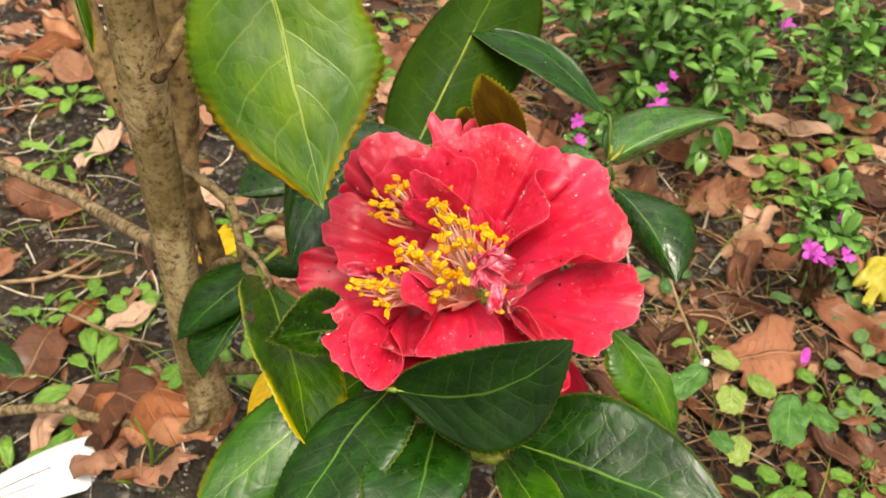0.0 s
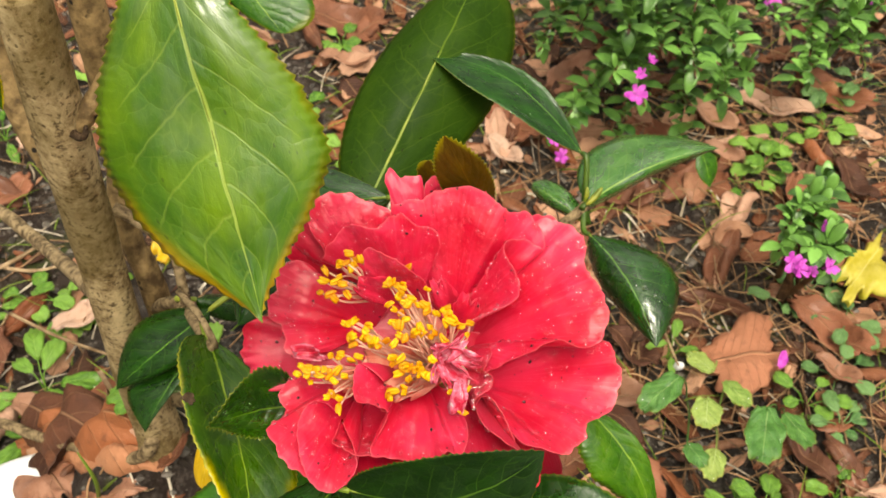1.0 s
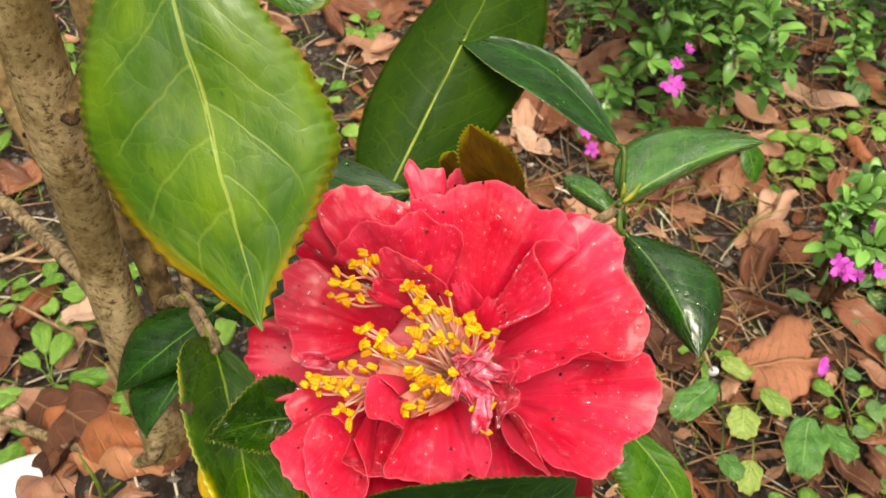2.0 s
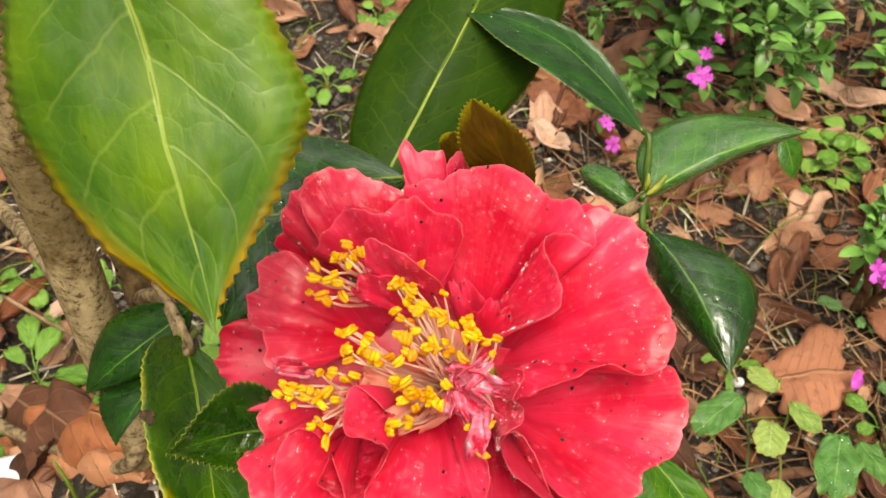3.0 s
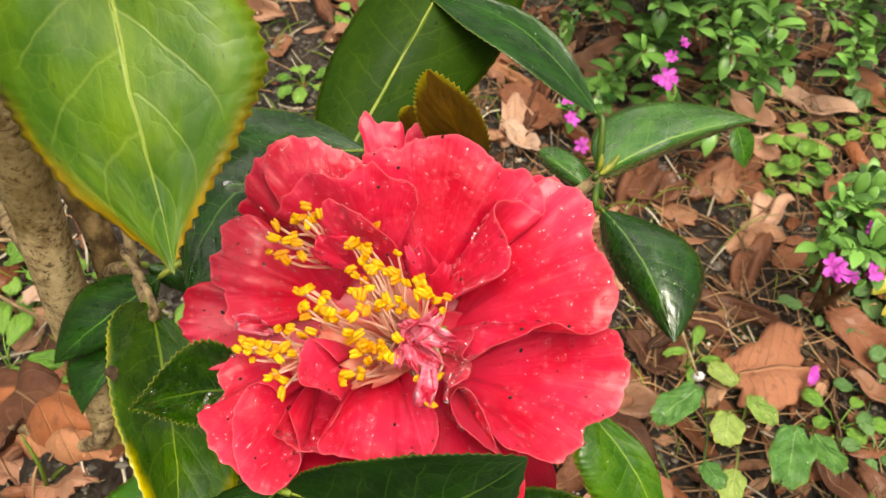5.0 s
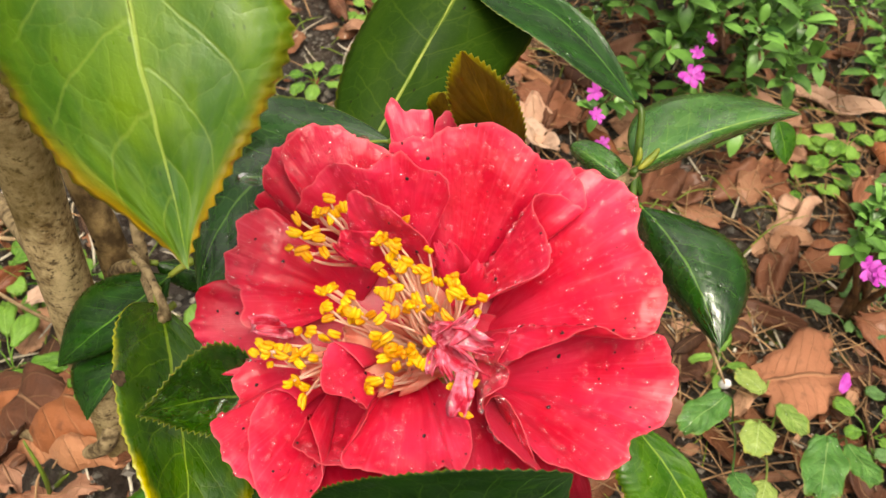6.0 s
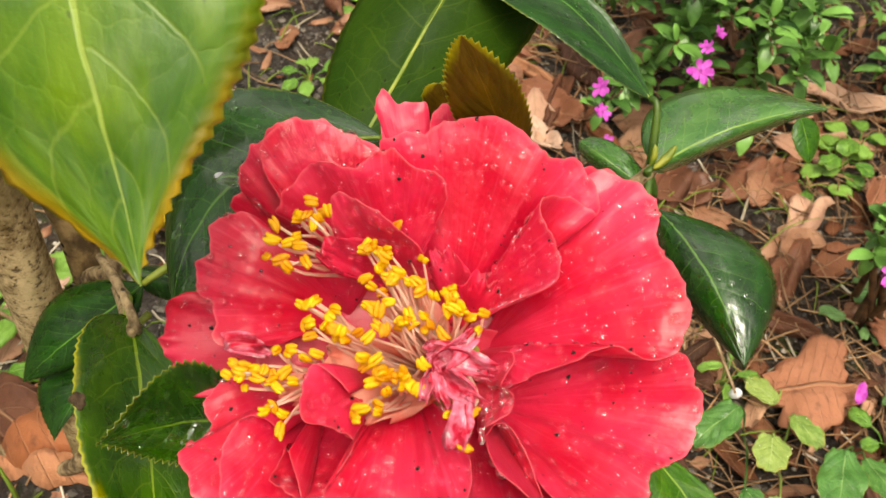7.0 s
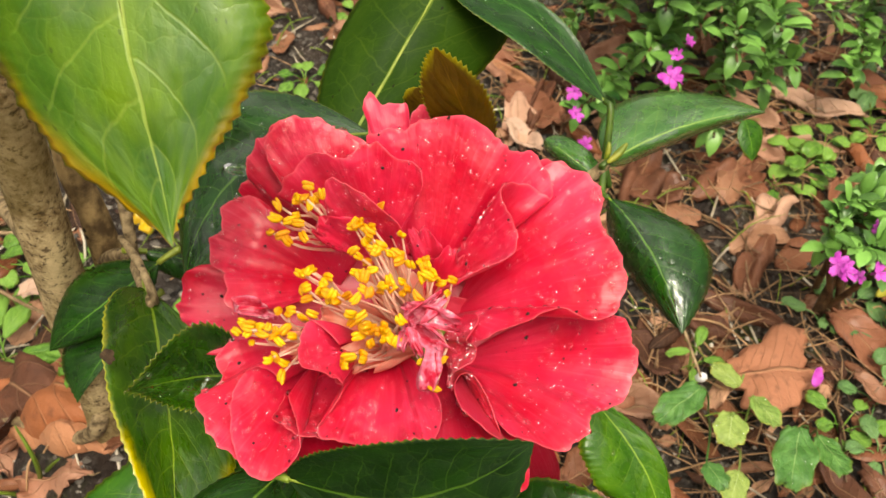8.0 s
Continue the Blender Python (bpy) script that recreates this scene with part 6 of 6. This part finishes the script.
def weed_of(root, leaves, mat, label):
    """A weed whose leaves lie where they are told: stalk end, tip, width."""
    r = np.array((root[0], root[1], lie(root[0], root[1])))
    base = thing("weed", None, label, "weed", "weeds", at=tuple(r))
    for n, (B, T, wd) in enumerate(leaves):
        B, T = np.array(B), np.array(T)
        d = unit(T - B)
        sid = unit(np.cross(UP, d))
        m = between(B, T, 0.52) + UP * wd * 0.06
        v, f, uv, P, N = sheet(B, T, m + sid * wd / 2, m - sid * wd / 2, 0.5, 0.40, wd * 0.06, 0.0, (wd * 0.06, 7, n), (0.06, 11, n), (0, 0), (wd * 0.14, 110), 0, 0, 0.0003, 20, 16, (0, 0, 1))
        dewy.append((P, N))
        s = tube([r, between(r, B, 0.5) + UP * 0.006, B, between(B, T, 0.1)], [0.0006, 0.0006, 0.0005, 0.0004], 5, 0, 60, 3)
        vs, fs, _ = joined([(v, f), s])
        part("leaf", mesh_of("leaf", vs, fs, mat, np.concatenate([uv, np.tile((0.5, 0.3), (len(s[0]), 1))])), base)


weed_of((0.1809, 0.4103, 0.0000), (((0.1651, 0.3965, 0.0450), (0.1416, 0.3783, 0.0400), 0.017), ((0.1663, 0.3631, 0.0300), (0.1731, 0.3489, 0.0300), 0.012)), WEED_LEAF, "weed with broad dull green leaves")
weed_of((0.1942, 0.3934, 0.0000), (((0.1764, 0.3797, 0.0500), (0.1726, 0.3632, 0.0460), 0.0165), ((0.1815, 0.3594, 0.0300), (0.1752, 0.3421, 0.0280), 0.013), ((0.1953, 0.4036, 0.0300), (0.2054, 0.3863, 0.0300), 0.013)), WEED_LEAF_PALE, "weed with pale scalloped round leaves")
weed_of((0.2341, 0.4021, -0.0000), (((0.2103, 0.3774, 0.0440), (0.1998, 0.3446, 0.0420), 0.021), ((0.2198, 0.3757, 0.0400), (0.2298, 0.3558, 0.0400), 0.015)), WEED_LEAF, "weed with heart-shaped green leaves")
weed_of((0.2033, 0.4373, 0.0000), (((0.1955, 0.4206, 0.0140), (0.1827, 0.4340, 0.0140), 0.012),), WEED_LEAF_PALE, "weed with one pale yellow-green leaf")
v, f, _ = beads(dewy, 90, 0.0005, 0.0014, 0.6, 24, 0.1, 6, 10, 0.3)
thing("dew_drops", mesh_of("dew_drops", v, f, WATER), "clear water drops on the weed leaves", "water drops", kind="stuff").visible_shadow = False
# grass blades
pieces = []
for _ in range(900):
    x, y = rl.uniform(-0.45, 0.6), rl.uniform(0.3, 1.1)
    a, ln = rl.uniform(0, math.tau), rl.uniform(0.012, 0.045)
    p = put_on(x, y, -0.001)
    d = np.array((math.cos(a), math.sin(a), 0))
    up = rl.uniform(0.2, 0.8)
    pieces.append(tube([p, p + d * ln * 0.4 + UP * ln * up * 0.6, p + d * ln + UP * ln * up * 0.5], [0.0006, 0.0005, 0.0002], 4, 0, 60, 3))
for a, b, c in (((-0.1440, 0.3216, 0.0300), (-0.1267, 0.3065, 0.0900), (-0.1318, 0.3120, 0.1100)), ((-0.1431, 0.3216, 0.0300), (-0.1302, 0.3132, 0.0700), (-0.1186, 0.3098, 0.0900)), ((-0.1387, 0.3278, 0.0200), (-0.1440, 0.3080, 0.0600), (-0.1477, 0.3033, 0.0700))):
    pieces.append(tube([a, b, c], [0.0012, 0.0011, 0.0004], 5, 0, 60, 5))
v, f, _ = joined(pieces)
thing("grass", mesh_of("grass", v, f, GRASS), "sparse green grass blades between the litter", "grass", kind="stuff")
for a, b, c, k in (((-0.1862, 0.3317, 0.0200), (-0.1448, 0.3320, 0.0400), (-0.0909, 0.3253, 0.0700), 0.0024), ((-0.2276, 0.4572, 0.0200), (-0.1896, 0.4323, 0.0300), (-0.1506, 0.4061, 0.0500), 0.0011), ((0.1605, 0.4831, 0.0300), (0.1662, 0.4626, 0.0200), (0.1732, 0.4209, 0.0200), 0.0010), ((-0.2883, 0.4983, 0.0050), (-0.2536, 0.5010, 0.0080), (-0.2299, 0.5259, 0.0050), 0.0016), ((-0.2687, 0.5102, 0.0050), (-0.2313, 0.5020, 0.0060), (-0.2082, 0.5096, 0.0050), 0.0013), ((-0.1530, 0.3943, 0.0500), (-0.1409, 0.3763, 0.0600), (-0.1319, 0.3659, 0.0600), 0.0016)):
    v, f = tube([a, b, c], [k, k, k * 0.7], 6, 0.1, 90, 6)
    thing("straw", mesh_of("straw", v, f, DULL_STRAW), "single dull dry stalk lying over the litter", "straw", "straws")


# ---- flowering heather-like bushes ----
def flower_head(at, facing, size, parent):
    """A six-petalled flower on its tube."""
    facing = unit(facing)
    x = unit(np.cross(facing, (0.2, 0.5, 0.8)))
    y = np.cross(facing, x)
    tv, tf = tube([at - facing * size * 1.1, at - facing * size * 0.3, at], [size * 0.10, size * 0.14, size * 0.10], 6, 0, 60, 3)
    head = part("flower", mesh_of("flower", tv, tf, PINK), parent, "small magenta-pink flower")
    for i in range(6):
        a = math.tau * i / 6 + rl.uniform(-0.25, 0.25)
        d = unit(x * math.cos(a) + y * math.sin(a) + facing * rl.uniform(0.0, 0.6))
        s = np.cross(facing, d)
        B, T = at + d * size * 0.08, at + d * size * rl.uniform(0.75, 1.1)
        m = (B + T) / 2 + d * size * 0.1
        v, f, _, _, _ = sheet(B, T, m + s * size * 0.27, m - s * size * 0.27, 0.6, 0.4, 0, 0, (size * 0.10, 5, i), (0.05, 5, i), (0, 0), (size * 0.12, 300), 0, 0, 0.0002, 8, 6, facing)
        part("petal", mesh_of("petal", v, f, PINK), head)


def bush(root, tips, leaf_len, label, bloom):
    base = thing("heather_bush", None, label, "bush", "flowering bushes", at=(root[0], root[1], lie(root[0], root[1])))
    r0 = np.array((root[0], root[1], lie(root[0], root[1])))
    for n, tip in enumerate(tips):
        tip = np.array(tip)
        start = r0 + np.array((rl.uniform(-1, 1), rl.uniform(-1, 1), 0)) * 0.012
        mid = between(start, tip, 0.5) + UP * 0.03 + np.array((rl.uniform(-1, 1), rl.uniform(-1, 1), 0)) * 0.02
        sv, sf = tube([start, mid, tip], [0.0022, 0.0017, 0.0007], 6, 0.1, 120, 8)
        part("stem", mesh_of("stem", sv, sf, HEATHER_STEM), base)
        line = np.array([(1 - x) ** 2 * start + 2 * x * (1 - x) * (mid * 2 - (start + tip) / 2) + x * x * tip for x in np.linspace(0, 1, 24)])
        pieces = []
        pairs = int(np.linalg.norm(tip - start) / 0.0065)
        for i in range(pairs):
            x = 0.30 + 0.70 * ((i + 0.5) / pairs) ** 0.8
            c = line[min(23, int(x * 23))]
            d = unit(line[min(23, int(x * 23) + 1)] - line[max(0, int(x * 23) - 1)])
            o = unit(np.cross(d, UP))
            o = o if i % 2 else np.cross(d, o)
            for sg in (1, -1):
                k = leaf_len * rl.uniform(0.35, 1.35)
                way = unit(o * sg + d * rl.uniform(0.2, 0.9) + UP * rl.uniform(0.0, 0.5) + np.array((rl.uniform(-1, 1), rl.uniform(-1, 1), rl.uniform(-0.6, 0.6))) * 0.7)
                s = unit(np.cross(way, UP))
                B, T = c + way * 0.001, c + way * k
                m = between(B, T, 0.45) + UP * k * 0.05
                v, f, _, _, _ = sheet(B, T, m + s * k * 0.25 + UP * k * 0.06, m - s * k * 0.25 + UP * k * 0.06, 0.42, 0.8, k * 0.07, 0, (0, 1, 0), (0, 1, 0), (0, 0), (0, 1), k * 0.08, 0, 0.0002, 6, 4, (0, -0.2, 1))
                pieces.append((v, f))
        v, f, _ = joined(pieces)
        part("foliage", mesh_of("foliage", v, f, HEATHER), base, "small bright green paired leaves")
    for at, facing, size in bloom:
        flower_head(np.array(at), facing, size, base)


bush((0.2151, 0.8186, 0.0000), ((0.0877, 0.6432, 0.1200), (0.1014, 0.6181, 0.1400), (0.1216, 0.6244, 0.1000), (0.1008, 0.6394, 0.0800), (0.1321, 0.6021, 0.1500), (0.1485, 0.5933, 0.1300), (0.1402, 0.5845, 0.1000), (0.1619, 0.5928, 0.1600), (0.1707, 0.5822, 0.1200), (0.1660, 0.5829, 0.0800), (0.1875, 0.5634, 0.1200), (0.1848, 0.5891, 0.1500), (0.2044, 0.5631, 0.1000), (0.2127, 0.5808, 0.1300), (0.2317, 0.5853, 0.1000), (0.2279, 0.6264, 0.1400), (0.2682, 0.6398, 0.1000), (0.1191, 0.5956, 0.0600), (0.1496, 0.5735, 0.0500), (0.1943, 0.5801, 0.0500), (0.1318, 0.6864, 0.1400), (0.1957, 0.6688, 0.1500), (0.1031, 0.5856, 0.0500)),
     0.0145, "low bush with small green leaves and magenta flowers",
     (((0.1535, 0.5640, 0.1062), (0.1, -0.6, 0.7), 0.0078), ((0.1590, 0.5690, 0.1030), (0.8, -0.3, 0.4), 0.0058), ((0.1567, 0.5748, 0.1130), (-0.4, -0.3, 0.8), 0.0048), ((0.1657, 0.5900, 0.1127), (0.2, -0.4, 0.8), 0.004), ((0.0891, 0.4873, 0.1528), (-0.3, -0.6, 0.6), 0.005), ((0.0910, 0.4813, 0.1438), (0.3, -0.4, 0.7), 0.0045), ((0.1187, 0.5923, 0.0256), (0, -0.5, 0.8), 0.006), ((0.2634, 0.6739, 0.1000), (0, -0.6, 0.7), 0.0085)))
bush((0.3971, 0.7750, 0.0000), ((0.2997, 0.6936, 0.0800), (0.3230, 0.7097, 0.0900), (0.3233, 0.6707, 0.0800), (0.2993, 0.6554, 0.0600), (0.3376, 0.6557, 0.0600), (0.2853, 0.6405, 0.0500), (0.3436, 0.6782, 0.0900)), 0.014, "low sprawling bush with small green leaves", (((0.3481, 0.7035, 0.0800), (0, -0.5, 0.8), 0.006),))
bush((0.2614, 0.4898, 0.0500), ((0.2106, 0.4355, 0.1250), (0.2176, 0.4439, 0.1300), (0.2286, 0.4449, 0.1250), (0.2405, 0.4600, 0.1200), (0.2371, 0.4365, 0.1200), (0.2164, 0.4222, 0.1250), (0.2315, 0.4288, 0.1100), (0.2106, 0.4331, 0.1100)), 0.012, "small bright green flowering seedling",
     (((0.2069, 0.4095, 0.1280), (0, -0.6, 0.8), 0.007), ((0.2096, 0.4053, 0.1280), (0.4, -0.4, 0.8), 0.0055), ((0.2311, 0.4155, 0.1180), (0.2, -0.5, 0.8), 0.006), ((0.2251, 0.4191, 0.1100), (-0.2, -0.5, 0.8), 0.004), ((0.2328, 0.4375, 0.1250), (0.2, -0.5, 0.8), 0.004)))
v, f, uv, _, _ = sheet((0.2333, 0.4192, 0.0200), (0.2385, 0.4309, 0.0220), (0.2336, 0.4251, 0.0220), (0.2387, 0.4233, 0.0220), 0.6, 0.4, 0, 0, (0.001, 5, 0), front=(0, 0, 1), nu=10, nv=8)
thing("fallen_flower", mesh_of("fallen_flower", v, f, PINK), "single magenta petal fallen on the litter", "petal")
v, f = blob((0.1759, 0.4260, 0.0120), (0.3, -0.3, 0.9), 0.003, 0.0026, 0.0045, 6, 8)
thing("bud", mesh_of("bud", v, f, TAG), "small white bud on a thin stalk", "bud")

v, f = blob(put_on(-0.1057, 0.5493, 0.004), (1.0, -0.2, 0.1), 0.0062, 0.0055, 0.0100, 10, 14, 0.05)
thing("stone", mesh_of("stone", v, f, STONE), "smooth beige stone half sunk in the soil", "stone")

# ---- the plant label lying by the trunk ----
tag_top = sheet((-0.2669, 0.2993, 0.0206), (-0.1589, 0.3411, 0.0380), (-0.1928, 0.3476, 0.0378), (-0.1684, 0.3242, 0.0322), 0.78, 0.30, 0.004, 0, (0, 1, 0), front=(0, 0, 1), nu=30, nv=12, thick=0.0008)
plant_label = thing("plant_label", mesh_of("plant_label", tag_top[0], tag_top[1], TAG, tag_top[2]), "white plastic plant label lying on the soil", "plant label")
P, N = tag_top[3], tag_top[4]
rows = [(6, 18, 4), (6, 16, 6), (7, 17, 8)]
for i0, i1, j in rows:
    bar = [P[i, j] + N[i, j] * 0.0005 for i in range(i0, i1)]
    bar2 = [P[i, j + 1] * 0.18 + P[i, j] * 0.82 + N[i, j] * 0.0005 for i in range(i0, i1)]
    vs = np.array(bar + bar2 + [p - N[i0, j] * 0.0004 for p in bar + bar2])
    m = len(bar)
    fs = [(i, i + 1, m + i + 1, m + i) for i in range(m - 1)] + [(2 * m + i, 3 * m + i, 3 * m + i + 1, 2 * m + i + 1) for i in range(m - 1)]
    part("print_bar", mesh_of("print_bar", vs, fs, INK), plant_label)
